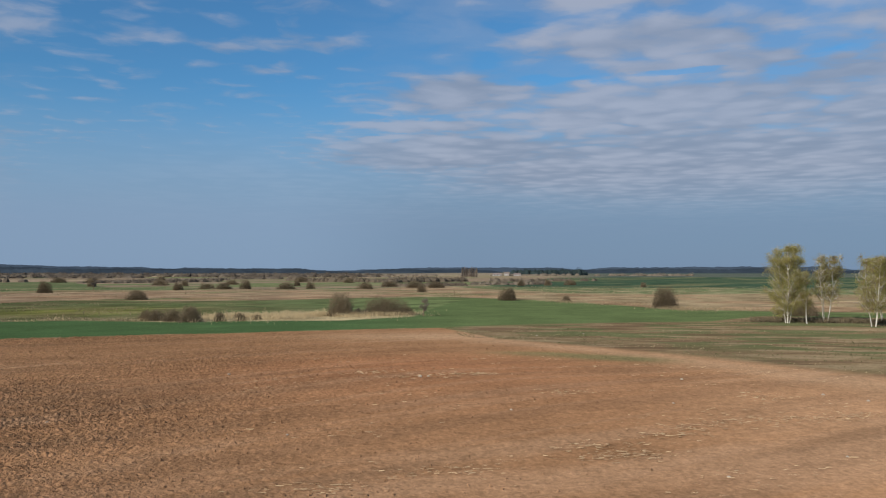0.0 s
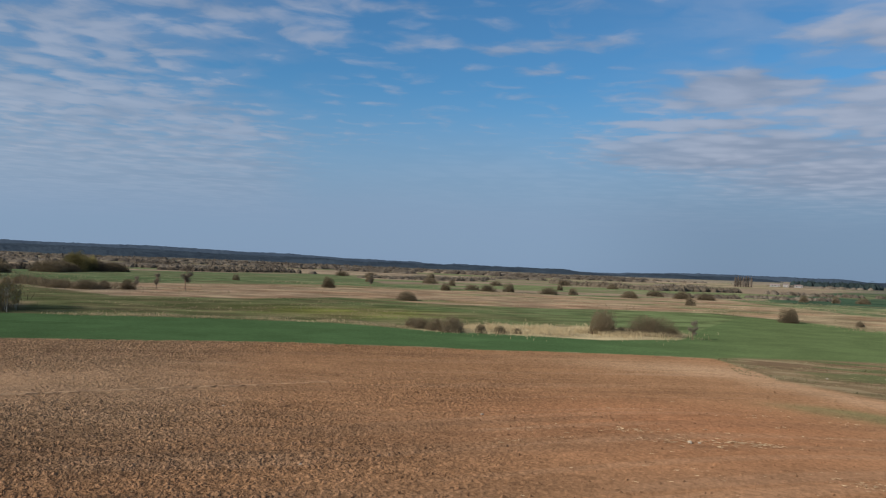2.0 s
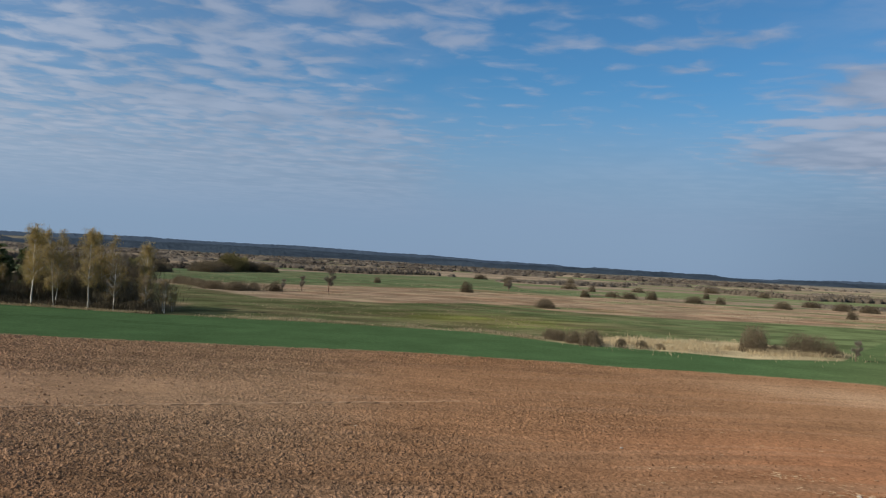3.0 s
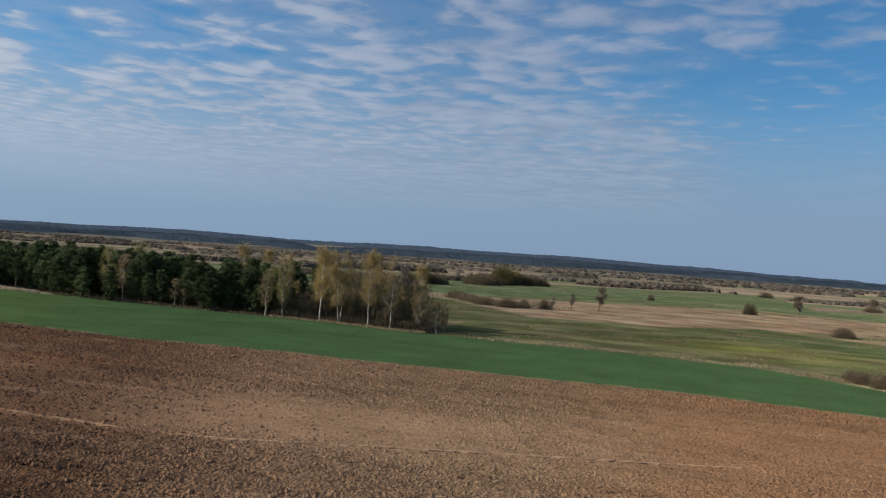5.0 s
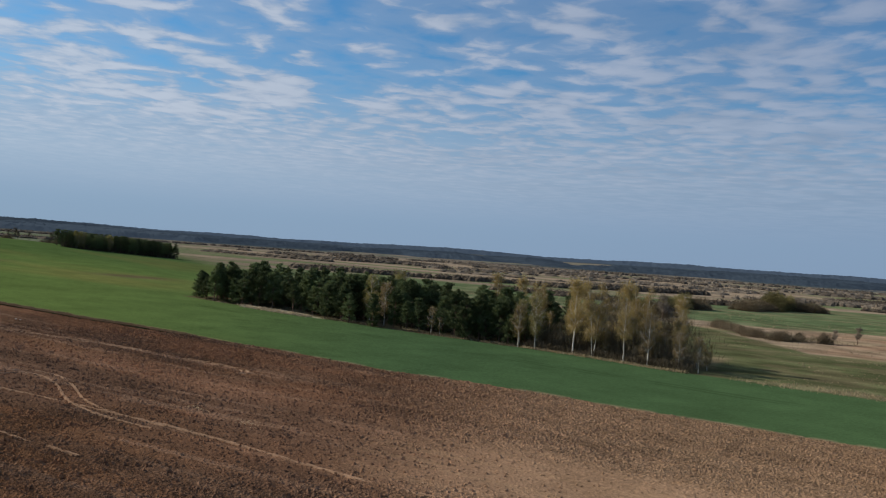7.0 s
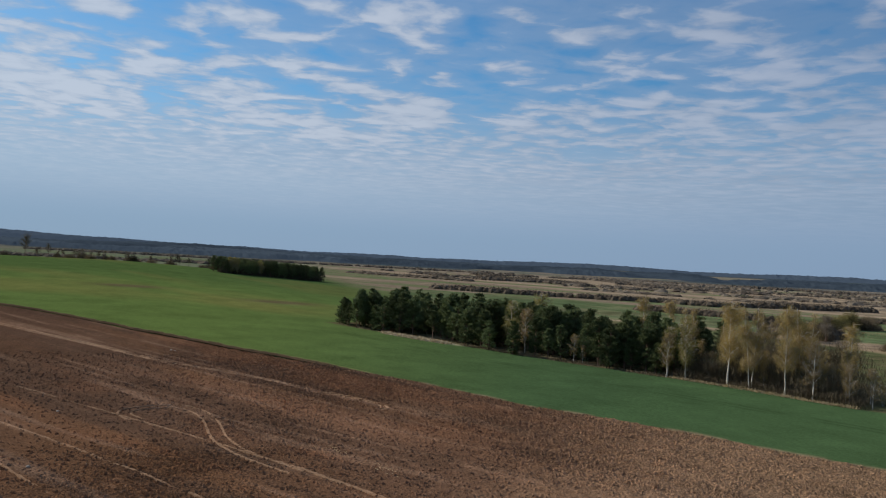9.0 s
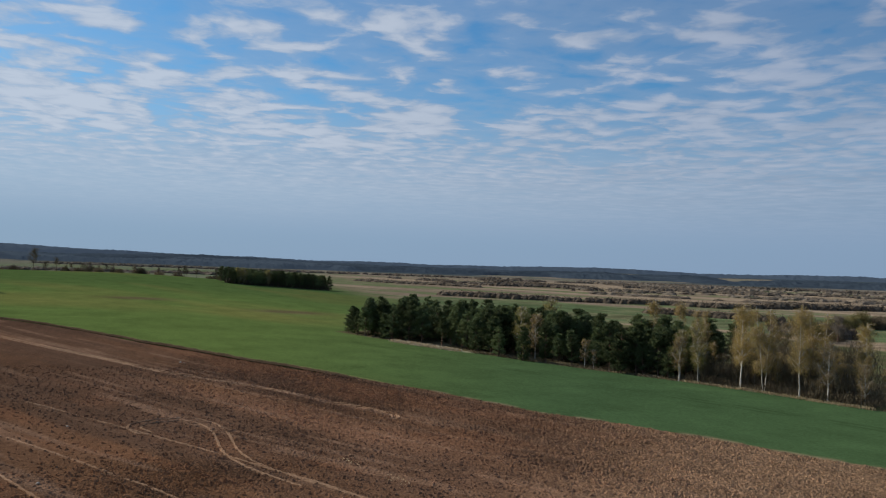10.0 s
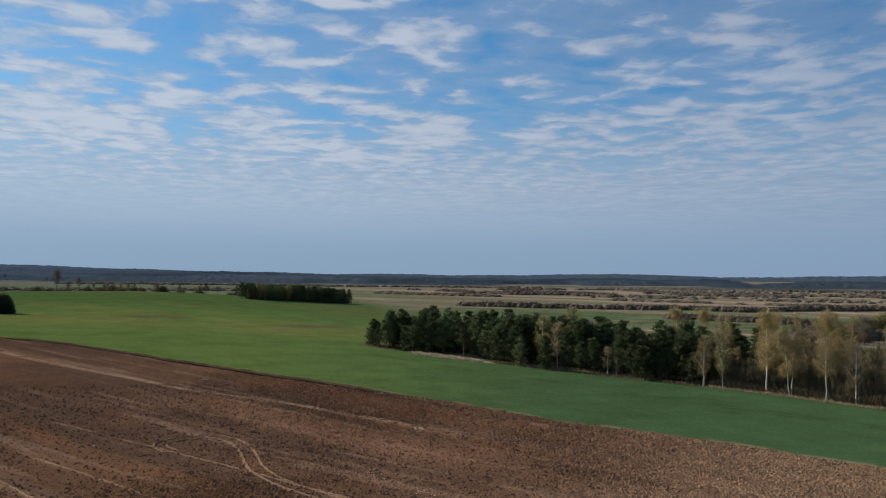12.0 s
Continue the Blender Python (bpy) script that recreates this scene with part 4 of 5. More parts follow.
for ob, x, y, turn, size in ((birch_a, -122.3, 105.3, 200, 1.02), (birch_a, -134, 103, 130, 0.95), (birch_b, -143, 96.5, 250, 0.85), (birch_c, -126, 112, 30, 1.08),
                             (birch_a, -131, 113, 300, 1.04), (birch_a, -139, 108, 80, 0.98), (birch_d, -113.5, 110, 150, 0.7), (birch_d, -111.5, 112.5, 260, 0.62),
                             (birch_c, -150, 124, 70, 0.95), (birch_b, -177.2, 79.0, 10, 1.0), (birch_d, -173.2, 80.8, 90, 1.0), (birch_b, -170.4, 77.4, 140, 0.48), (birch_d, -158.6, 85.2, 20, 0.6), (birch_d, -157.4, 86.6, 200, 0.4), (birch_d, -141.4, 95.4, 30, 0.85),
                             (birch_a, -120, 116, 15, 0.9), (birch_d, -124, 119, 75, 1.0), (birch_a, -168, 112, 75, 0.95), (birch_b, -205, 97, 75, 0.95), (birch_b, -190, 92, 140, 1.12), (birch_a, -160, 101, 10, 1.0), (birch_c, -148, 104, 190, 1.0)):
    again(ob, x, y, turn, size)

# slim young birches between them
sapling_rng = np.random.default_rng(97)
for k in range(16):
    u, deep = (k + sapling_rng.uniform(0.1, 0.9)) / 16, sapling_rng.uniform(1.0, 9.0)
    q = np.array((-143.0, 97.0)) + np.array((33.0, 15.5)) * u + DEEP * deep
    again((birch_d, birch_a, birch_d, birch_c)[k % 4], *q, sapling_rng.uniform(0, 360), sapling_rng.uniform(0.5, 0.85) * (1.0 - 0.3 * u))

# brown thicket under and behind the birches, and low brush along the crop
def thicket(name, path, wide, tall, count, mat, label, category, seed, size, lean=(0, 0, 1.2), narrow=0.12, power=0.9, ragged=0.0):
    rng = np.random.default_rng(seed)
    p = np.array(path, float)
    cum = np.r_[0, np.cumsum(np.linalg.norm(np.diff(p, axis=0), axis=1))]
    s = rng.uniform(0, cum[-1], count)
    x = np.interp(s, cum, p[:, 0]) + rng.normal(0, wide / 2.5, count)
    y = np.interp(s, cum, p[:, 1]) + rng.normal(0, wide / 2.5, count)
    top = tall * (0.35 + 0.9 * soft_noise(x, y, 3.5, seed, 2))
    if ragged:
        keep = soft_noise(x, y, 5, seed + 5, 3) > ragged
        x, y, top, count = x[keep], y[keep], top[keep], int(keep.sum())
    z = gz(x, y) + top * rng.uniform(0, 1, count) ** power
    v, f = flakes(rng, np.stack([x, y, z], -1), size, lean, narrow)
    return tagged(part(name, v, f, mat), label, category, "", "stuff")


thicket("thicket", [(-144, 103), (-130, 109), (-117, 112.5)], 5.5, 5.4, 22000, THICKET_TWIG, "bare grey-brown thicket of saplings under the birches", "thicket", 201, 0.9, (0, 0, 1.6), 0.03)
thicket("thicket", [(-150, 116), (-136, 119), (-123, 119)], 7, 8.0, 20000, THICKET_TWIG, "bare brown sapling thicket behind the birches", "thicket", 202, 0.9, (0, 0, 1.6), 0.035)
thicket("brush", [(-141, 97.3), (-132, 102), (-122, 106.2), (-111, 110.5)], 1.8, 1.7, 7000, THICKET_TWIG, "low brown brush at the foot of the birches", "brush", 203, 0.35)
thicket("dry_grass", [(-200, 56.3), (-189.6, 62.8), (-183.5, 66.8)], 1.6, 0.55, 6000, PALE_GRASS, "pale dry grass in the gap between the pines", "grass", 204, 0.3, (0, 0, 0.6), 0.25)
thicket("dry_grass", [(-182, 69), (-165, 79.8), (-147, 91.2), (-141, 95)], 1.0, 0.7, 2400, WILLOW_TWIG, "brown dry grass at the foot of the pines", "grass", 205, 0.3, (0, 0, 1.2), 0.12, 0.9, 0.45)
thicket("dry_grass", [(-141, 96.2), (-132, 100.6), (-122, 104.6), (-111, 109.3)], 0.7, 0.5, 2200, REED, "pale dry grass between birches and crop", "grass", 206, 0.3)

thicket("brush", [(-203, 205), (-192, 200), (-183, 195.5), (-174, 191.5), (-166, 193), (-159, 204)], 3.2, 2.2, 6000, WILLOW_TWIG, "low brown scrub along a meadow ditch", "brush", 208, 0.45)

# birches on the other side of the fallow
birch_e = make_birch(45, 12.4, 3.7, BIRCH_LEAF, 0.65, 3, "full birch clump with olive-green young leaves", 0.1, 4, 0.36)
birch_f = make_birch(46, 10.6, 1.8, BIRCH_LEAF, 0.16, 4, "four-stemmed birch with white trunks fanning from one root", 0.35, 1.5, 0.95)
birch_g = make_birch(47, 11.0, 2.6, BIRCH_LEAF, 0.32, 3, "three-stemmed birch with olive young leaves", 0.18, 3, 0.42)
stand(birch_e, 53.2, 128.5, 0, 1.03)
stand(birch_f, 59.8, 130.0, 20, 1.08)
stand(birch_g, 62.5, 120.5, 40)
again(birch_b, 55.6, 127.0, 0, 0.75)
again(birch_e, 68.5, 124.0, 90, 0.95)
again(birch_g, 70, 132, 200, 1.0)
thicket("brush", [(49, 131), (56, 131), (66, 128), (76, 128)], 2.4, 0.75, 4500, THICKET_TWIG, "brown brush and dry stalks under the birch clump", "brush", 207, 0.4)

# willow bushes one by one
bush_a = make_bush(61, 5.6, 4.5)
bush_b = make_bush(62, 9.0, 4.2, WILLOW_TWIG, 1.5)
bush_c = make_bush(63, 4.0, 2.5, WILLOW_TWIG, 0.42)
bush_d = make_bush(64, 10.0, 8.5, WILLOW_BUD, 1.8, "large budding willow in the valley meadow", 0.55)
bush_e = make_bush(65, 13.0, 5.0, WILLOW_TWIG, 1.6, "broad bare willow thicket at the field corner", 0.5)
stand(bush_a, -19.0, 147.8, 0, 1.08)
stand(bush_b, -10.8, 152.5)
stand(bush_c, -43.0, 133.0)
stand(bush_d, -304, 348)
stand(bush_e, -296, 322)
for ob, x, y, size in ((bush_c, -15, 149, 0.7), (bush_c, -6.5, 152, 0.7), (bush_c, -40.3, 131.8, 1.25), (bush_c, -46.5, 135, 0.9), (bush_c, -48.5, 136.5, 0.85), (bush_c, -36, 133.5, 0.7), (bush_c, -33, 134.5, 0.65),
                       (bush_c, -30.5, 136, 0.5), (bush_a, 18, 221.5, 1.15), (bush_a, 47.5, 181.5, 1.2), (bush_c, 33, 222, 0.85), (bush_b, -84, 230, 0.95), (bush_a, -143, 297, 1.3), (bush_b, -92, 350, 1.0), (bush_b, -101, 354, 0.9),
                       (bush_a, -84, 356, 1.2), (bush_b, -68, 358, 1.1), (bush_a, -59, 366, 1.0), (bush_a, -8.3, 305, 0.9), (bush_a, -107, 333, 1.0), (bush_b, 65, 150, 1.0), (bush_b, -33, 362, 1.1), (bush_b, -26, 404, 1.0),
                       (bush_b, -14, 385, 1.2), (bush_b, -4, 384, 1.1), (bush_d, -300, 338, 1.25), (bush_d, -306, 356, 1.0), (bush_e, -295, 316, 1.25), (bush_e, -299, 330, 1.2), (bush_e, -303, 362, 1.2), (bush_e, -300, 368, 1.1), (bush_e, -290, 278, 1.2), (bush_d, -286, 268, 0.9), (bush_e, -287, 272, 1.0), (bush_d, -284, 262, 0.75), (bush_e, -302, 372, 0.9), (bush_d, -268, 242, 0.8), (bush_e, -262, 232, 0.9),
                       (bush_b, -199, 204, 0.85), (bush_c, -192, 201, 1.1), (bush_c, -183, 196, 1.1), (bush_b, -174, 192, 0.8), (bush_b, -166, 192, 0.85), (bush_c, -165, 199, 1.2), (bush_a, -160, 202, 0.8),
                       (bush_e, -235, 205, 1.0), (bush_d, -228, 196, 0.8), (bush_a, -205, 330, 0.7), (bush_a, -130, 420, 1.0), (bush_a, -175, 415, 1.0), (bush_b, -150, 440, 1.0), (bush_b, -120, 470, 1.0), (bush_a, -75, 430, 0.9),
                       (bush_b, -220, 520, 1.1), (bush_b, -250, 540, 1.1), (bush_a, -190, 560, 1.2), (bush_b, -60, 520, 1.1), (bush_b, -95, 560, 1.3), (bush_a, 40, 430, 1.0), (bush_b, 70, 452, 1.0), (bush_a, 55, 440, 1.0), (bush_a, 96, 400, 0.7)):
    again(ob, x, y, x * 7 % 360, size * (0.85 if y > 210 and x > -150 else 1.0))

# thin bare trees in the meadow and a lone one on the crest
bare_a = make_bare_tree(81, 8.0, 2.0, "thin bare tree in the dry meadow")
stand(bare_a, -152.8, 219.4)
bare_b = make_bare_tree(82, 13.0, 3.0, "lone bare tree beyond the green hill", THICKET_TWIG)
stand(bare_b, -524, -80.5, 0, 1.12)
for ob, x, y, size in ((bare_a, -160.5, 216, 0.62), (bare_a, -160, 206, 0.5), (bare_a, -3.5, 148, 0.42), (bare_a, -139, 330, 0.7), (bare_b, -540, -71, 0.7), (bare_b, -560, -66, 0.45), (bare_b, -575, -60, 0.5), (bare_a, -545, -54, 0.75),
                       (bare_b, -580, -48, 0.5), (bare_a, -552, -42, 0.7), (bare_b, -590, -32, 0.5), (bare_a, -560, -28, 0.7), (bare_b, -600, -75, 0.45), (bare_b, -610, -18, 0.5), (bare_b, -640, 0, 0.6), (bare_a, -236, 200, 1.2), (bare_a, -226, 204, 1.1)):
    again(ob, x, y, x * 13 % 360, size)
for x, y, size in ((-566, -52, 0.9), (-572, -40, 0.8), (-584, -66, 0.9), (-600, -30, 1.0), (-618, -5, 1.0), (-640, -20, 1.1), (-560, -62, 0.7)):
    again(bush_b, x, y, x * 5 % 360, size)

bush_h = make_bush(67, 8.0, 5.0, THICKET_TWIG, 0.8, "dark bare thicket in the hollow behind the green hill", 0.5)
stand(bush_h, -585, -58)
hollow_rng = np.random.default_rng(95)
for k in range(26):
    x, y = hollow_rng.uniform(-690, -560), hollow_rng.uniform(-150, 70)
    again((bush_h, bare_b, bush_h, bare_b, bush_b)[k % 5], x, y, x * 9 % 360, (1.1, 0.6, 0.8, 0.75, 0.9)[k % 5] * hollow_rng.uniform(0.75, 1.15))

# the dark copse beyond the green hill, with lighter birches at one end, and the dense evergreen near it
copse_rng = np.random.default_rng(91)
for row in range(4):
    for u in np.arange(0.02, 1.0, 0.045):
        q = np.array((-483.0, 27.0)) + np.array((-60.0, 64.0)) * u + np.array((-0.75, -0.66)) * (row * 3.2) + copse_rng.normal(0, 0.5, 2)
        if u < 0.36:
            again(birch_e if row == 0 and copse_rng.uniform() < 0.4 else pines[2], *q, copse_rng.uniform(0, 360), 0.8 + 0.05 * row)
        else:
            again(pines[(0, 2, 5)[int(copse_rng.integers(0, 3))]], *q, copse_rng.uniform(0, 360), copse_rng.uniform(0.9, 1.02))
thicket("brush", [(-485, 26), (-512, 55), (-541, 88)], 3.5, 3.2, 9000, THICKET_TWIG, "dark brush along the foot of the copse", "brush", 214, 0.9, (0, 0, 1.2), 0.25)
evergreen = make_bush(66, 9.5, 7.5, DARK_LEAF, 3.2, "dense dark evergreen bush alone on the green hill", 0.5)
evergreen.name = "evergreen_bush"
stand(evergreen, -311, -57.5)


# far woods on the ridge: bearing, and how far the land is open there
WOOD_AT = (-45, -12, -4, 4, 11, 12.5, 17, 18, 23.5, 25, 40, 55, 61, 65, 66.5, 70, 71, 80, 116)
WOOD_GAP = (0.36, 0.38, 0.42, 0.44, 0.42, 0.3, 0.3, 0.42, 0.4, 0.28, 0.3, 0.36, 0.28, 0.28, 0.5, 0.48, 0.36, 0.25, 0.25)


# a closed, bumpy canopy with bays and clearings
def far_wood(bearings, reach, rows, gap, tall, label, seed, patch=240, mat=WOOD_FAR_HAZED):
    fine = 0.1
    b = np.radians(np.arange(bearings[0], bearings[1], fine))
    r = np.linspace(reach[0], reach[1], rows)
    far, ang = np.meshgrid(r, b, indexing="ij")
    rng = np.random.default_rng(seed)
    far = far + rng.normal(0, 2, far.shape)
    x, y = (-far * np.sin(ang)), (far * np.cos(ang))
    open_land = np.interp(np.degrees(ang), WOOD_AT, WOOD_GAP) if gap is None else gap
    mask = step(soft_noise(x, y, patch, seed, 2), open_land - 0.16, open_land + 0.16)
    crown = tall * (0.5 + 0.45 * soft_noise(x, y, 170, seed + 1, 2) + 0.5 * soft_noise(x, y, 22, seed + 2, 3)) + rng.normal(0, 0.5, x.shape)
    row, column = np.arange(rows)[:, None], np.arange(len(b))[None]
    mask = mask * np.clip(np.minimum(row, rows - 1 - row) / 5, 0, 1) * np.clip(np.minimum(column, len(b) - 1 - column) / 12, 0, 1)
    z = gz(x, y) - 3 + (crown + 3) * mask
    rows_n, cols_n = x.shape
    i, j = np.meshgrid(np.arange(rows_n - 1), np.arange(cols_n - 1), indexing="ij")
    q = lambda a, c: (a * cols_n + c)
    f = np.stack([q(i, j), q(i + 1, j), q(i + 1, j + 1), q(i, j + 1)], -1).reshape(-1, 4)
    used = (mask[:-1, :-1] + mask[1:, :-1] + mask[:-1, 1:] + mask[1:, 1:]).ravel() > 0
    v = np.stack([x, y, z], -1).reshape(-1, 3)
    quads = f[used]
    tris = np.concatenate([quads[:, (0, 1, 2)], quads[:, (0, 2, 3)]])
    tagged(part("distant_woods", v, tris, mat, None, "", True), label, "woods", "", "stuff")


far_wood((-45, 116), (2050, 2500), 30, None, 10, "dark haze-tinted woods along the far ridge", 77)
far_wood((-45, 116), (2620, 3200), 30, None, 12, "blue-grey haze-tinted woods on the crest of the far ridge", 85, 320, WOOD_HAZE)
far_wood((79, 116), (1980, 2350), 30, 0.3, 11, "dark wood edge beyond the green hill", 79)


def at(bearing, far):
    return (-far * math.sin(radians(bearing)), far * math.cos(radians(bearing)))


BELTS = (
    (((10.3, 637), (7, 563), (4.2, 537), (-1.2, 597)), 5, 4.5, 5000, 0.7, 0.1),
    (((4, 409), (1.8, 405), (-1.5, 431)), 3, 3.0, 3000, 0.5, 0.05),
    (((-2.2, 461), (-5, 465), (-7, 480)), 3, 2.6, 2000, 0.5, 0.15),
    (((36.4, 575), (34.5, 569), (32.7, 581), (29.2, 642)), 5, 3.2, 4000, 0.6, 0.12),
    (((46.5, 466), (43.1, 475)), 5, 4.0, 2000, 0.6, 0.05),
    (((23.4, 566), (20.8, 556), (18.7, 562), (15, 600)), 5, 3.2, 3000, 0.6, 0.36),
    (((32.1, 678), (29, 739)), 6, 4.0, 2500, 0.8, 0.15),
    (((38, 762), (35.8, 794)), 6, 4.0, 2500, 0.8, 0.1),
    (((22, 541), (18.2, 633), (14.4, 703)), 6, 3.2, 3000, 0.7, 0.36),
    (((78.9, 925), (74.1, 859), (71.1, 829)), 5, 5.0, 3500, 0.8, 0.05),
    (((70.5, 1101), (65.9, 1016), (63.6, 933)), 7, 5.6, 4000, 0.9, 0.05),
    (((63.7, 1453), (58.6, 1290), (53.7, 1272)), 25, 6.5, 4000, 1.1, 0.1),
    (((77.2, 1213), (72, 1010), (69.9, 932), (66.2, 961), (63.1, 895)), 8, 5.0, 6000, 0.9, 0.3),
    (((73, 562), (69.2, 545), (65.4, 542), (61.8, 540), (58.2, 551), (55.1, 540), (51.5, 578), (46, 640)), 4, 5.2, 12000, 0.6, 0.02),
    (((59.1, 433), (54.6, 419), (51.3, 408)), 4, 4.6, 6000, 0.5, 0.05),
    (((70.9, 1312), (62.6, 1433), (58.9, 1031), (52, 1000)), 12, 5.0, 7000, 1.0, 0.3),
    (((63, 760), (55, 700), (46, 680)), 5, 3.4, 5000, 0.7, 0.38),
    (((48, 320), (51, 345)), 8, 6.0, 5000, 0.5, 0.1),
    (((30, 720), (47, 690)), 9, 3.6, 4000, 0.8, 0.4),
    (((62, 900), (50, 860), (42, 820), (34, 800)), 60, 4.4, 5000, 1.0, 0.42),
    (((60, 1150), (46, 1100), (36, 1050), (24, 980)), 60, 5.0, 6000, 1.2, 0.36),
    (((62, 1550), (50, 1550), (38, 1450), (22, 1300), (6, 1250)), 70, 6.0, 7000, 1.4, 0.25),
    (((28, 650), (38, 640), (46, 610)), 25, 4.5, 4000, 0.8, 0.36),
    (((-12, 640), (-3, 600)), 8, 3.2, 2200, 0.8, 0.36),
    (((2, 720), (24, 900)), 25, 4.0, 6000, 0.9, 0.42),
    (((5, 1000), (25, 1080), (40, 1000)), 40, 5.0, 7000, 1.1, 0.4),
    (((-20, 1250), (20, 1300), (60, 1400)), 45, 4.5, 7000, 1.2, 0.5),
    (((62, 1600), (80, 1500), (100, 1550)), 40, 5.0, 6000, 1.4, 0.42),
    (((86, 1000), (104, 950)), 30, 5.0, 3500, 1.1, 0.36),
)
for seed, (path, wide, tall, count, size, gap) in enumerate(BELTS):
    scatter_belt("scrub_belt", [at(*q) for q in path], wide, tall, count, HEDGE if gap < 0.13 and path[0][1] < 1200 else SHRUB, "belt of bare brown willow scrub across the valley", "scrub", 100 + seed, size, gap, 1.0 if path[0][1] < 700 else 2.2)

scatter_belt("spruce_wood", [at(-9.4, 1300), at(-7.5, 1290), at(-5.7, 1300)], 22, 14.0, 3500, WOOD_DARK, "small dark spruce wood beyond the farm", "woods", 78, 1.6)

# dry reeds along the crop's far edge
thicket("reed_bed", [at(4.6, 153), at(6.5, 152), at(11, 147), at(15.5, 144)], 12, 0.8, 17000, REED, "pale dry reed bed beside the crop", "reeds", 210, 0.36, (0, 0, 1.5), 0.1, 0.9, 0.36)
thicket("reed_bed", [at(1.8, 151), at(3.5, 150), at(6, 148), at(9, 148)], 2, 0.8, 4000, REED, "pale dry reeds between the willow bushes", "reeds", 211, 0.34, (0, 0, 1.5), 0.1, 0.9, 0.45)
thicket("reed_fringe", [at(18, 141), at(25, 151), at(30, 152), at(36, 154), at(42, 155)], 4.0, 0.4, 5000, REED, "pale dry stalks fringing the crop", "reeds", 212, 0.26, (0, 0, 1.2), 0.13, 0.9, 0.5)
thicket("reed_fringe", [at(-8, 217), at(-12, 200), at(-17, 176), at(-22, 178)], 8, 0.6, 6000, REED, "pale dry stalks in front of the heath", "reeds", 213, 0.34, (0, 0, 1.2), 0.12, 0.9, 0.48)


# tufts over the meadow and the heath
def tufts(name, bearings, reach, count, mat, label, seed, above, size, low=MEADOW, top=None, narrow=0.4):
    rng = np.random.default_rng(seed)
    b = np.radians(rng.uniform(*bearings, count))
    far = np.sqrt(rng.uniform(reach[0] ** 2, reach[1] ** 2, count))
    x, y = -far * np.sin(b), far * np.cos(b)
    out = far > np.interp(np.degrees(b), MEADOW_AT if low is MEADOW else STRIP_AT, low) + 2
    if top is not None:
        out = out & (far < np.interp(np.degrees(b), MEADOW_AT, top))
    grove = ((x + 216) * -0.539 + (y - 47.5) * 0.842 > -3) & (x < -105) & (y < 135)
    keep = out & ~grove & (soft_noise((0.84 * x + 0.54 * y) / 1.8, 0.84 * y - 0.54 * x, 9, seed, 4) > above)
    x, y = x[keep], y[keep]
    v, f = flakes(rng, np.stack([x, y, gz(x, y) + 0.12], -1), size, (0, 0, 0.4), narrow)
    tagged(part(name, v, f, mat), label, "grass", "", "stuff")


tufts("dry_tufts", (-28, 62), (140, 420), 30000, REED, "pale dry grass tufts over meadow and heath", 230, 0.5, 0.27)
tufts("dry_tufts", (14, 60), (130, 330), 20000, REED, "small pale dry tufts over the damp meadow", 232, 0.55, 0.17, STRIP, MEADOW, 0.5)
tufts("olive_tufts", (6, 62), (130, 270), 6000, TUFT, "low olive grass tufts over the damp meadow", 231, 0.34, 0.12, STRIP, MEADOW, 0.6)


def stubble(name, mat, count, above, size, label, seed):
    """Short stalks over the fallow, in level streaks."""
    rng = np.random.default_rng(seed)
    b = rng.uniform(-30, 1, count)
    low, high = np.interp(b, PLOUGH_AT, PLOUGH) + 1, np.interp(b, GREEN_AT, GREEN_LOW) - 1
    far = low + (high - low) * rng.uniform(0, 1, count)
    x, y = -far * np.sin(np.radians(b)), far * np.cos(np.radians(b))
    keep = (soft_noise(x / 2.5, y + 0.12 * x, 2.4, seed, 3) > above) & (high > low + 2)
    x, y = x[keep], y[keep]
    v, f = flakes(rng, np.stack([x, y, gz(x, y) + size * 0.3], -1), size, (0, 0, 0.8), 0.45)
    tagged(part(name, v, f, mat), label, "grass", "", "stuff")


stubble("fallow_grass", REED, 3200, 0.54, 0.075, "pale dry stubble in streaks over the fallow", 240)
stubble("fallow_weeds", TUFT, 7000, 0.5, 0.12, "low olive weeds over the fallow", 241)


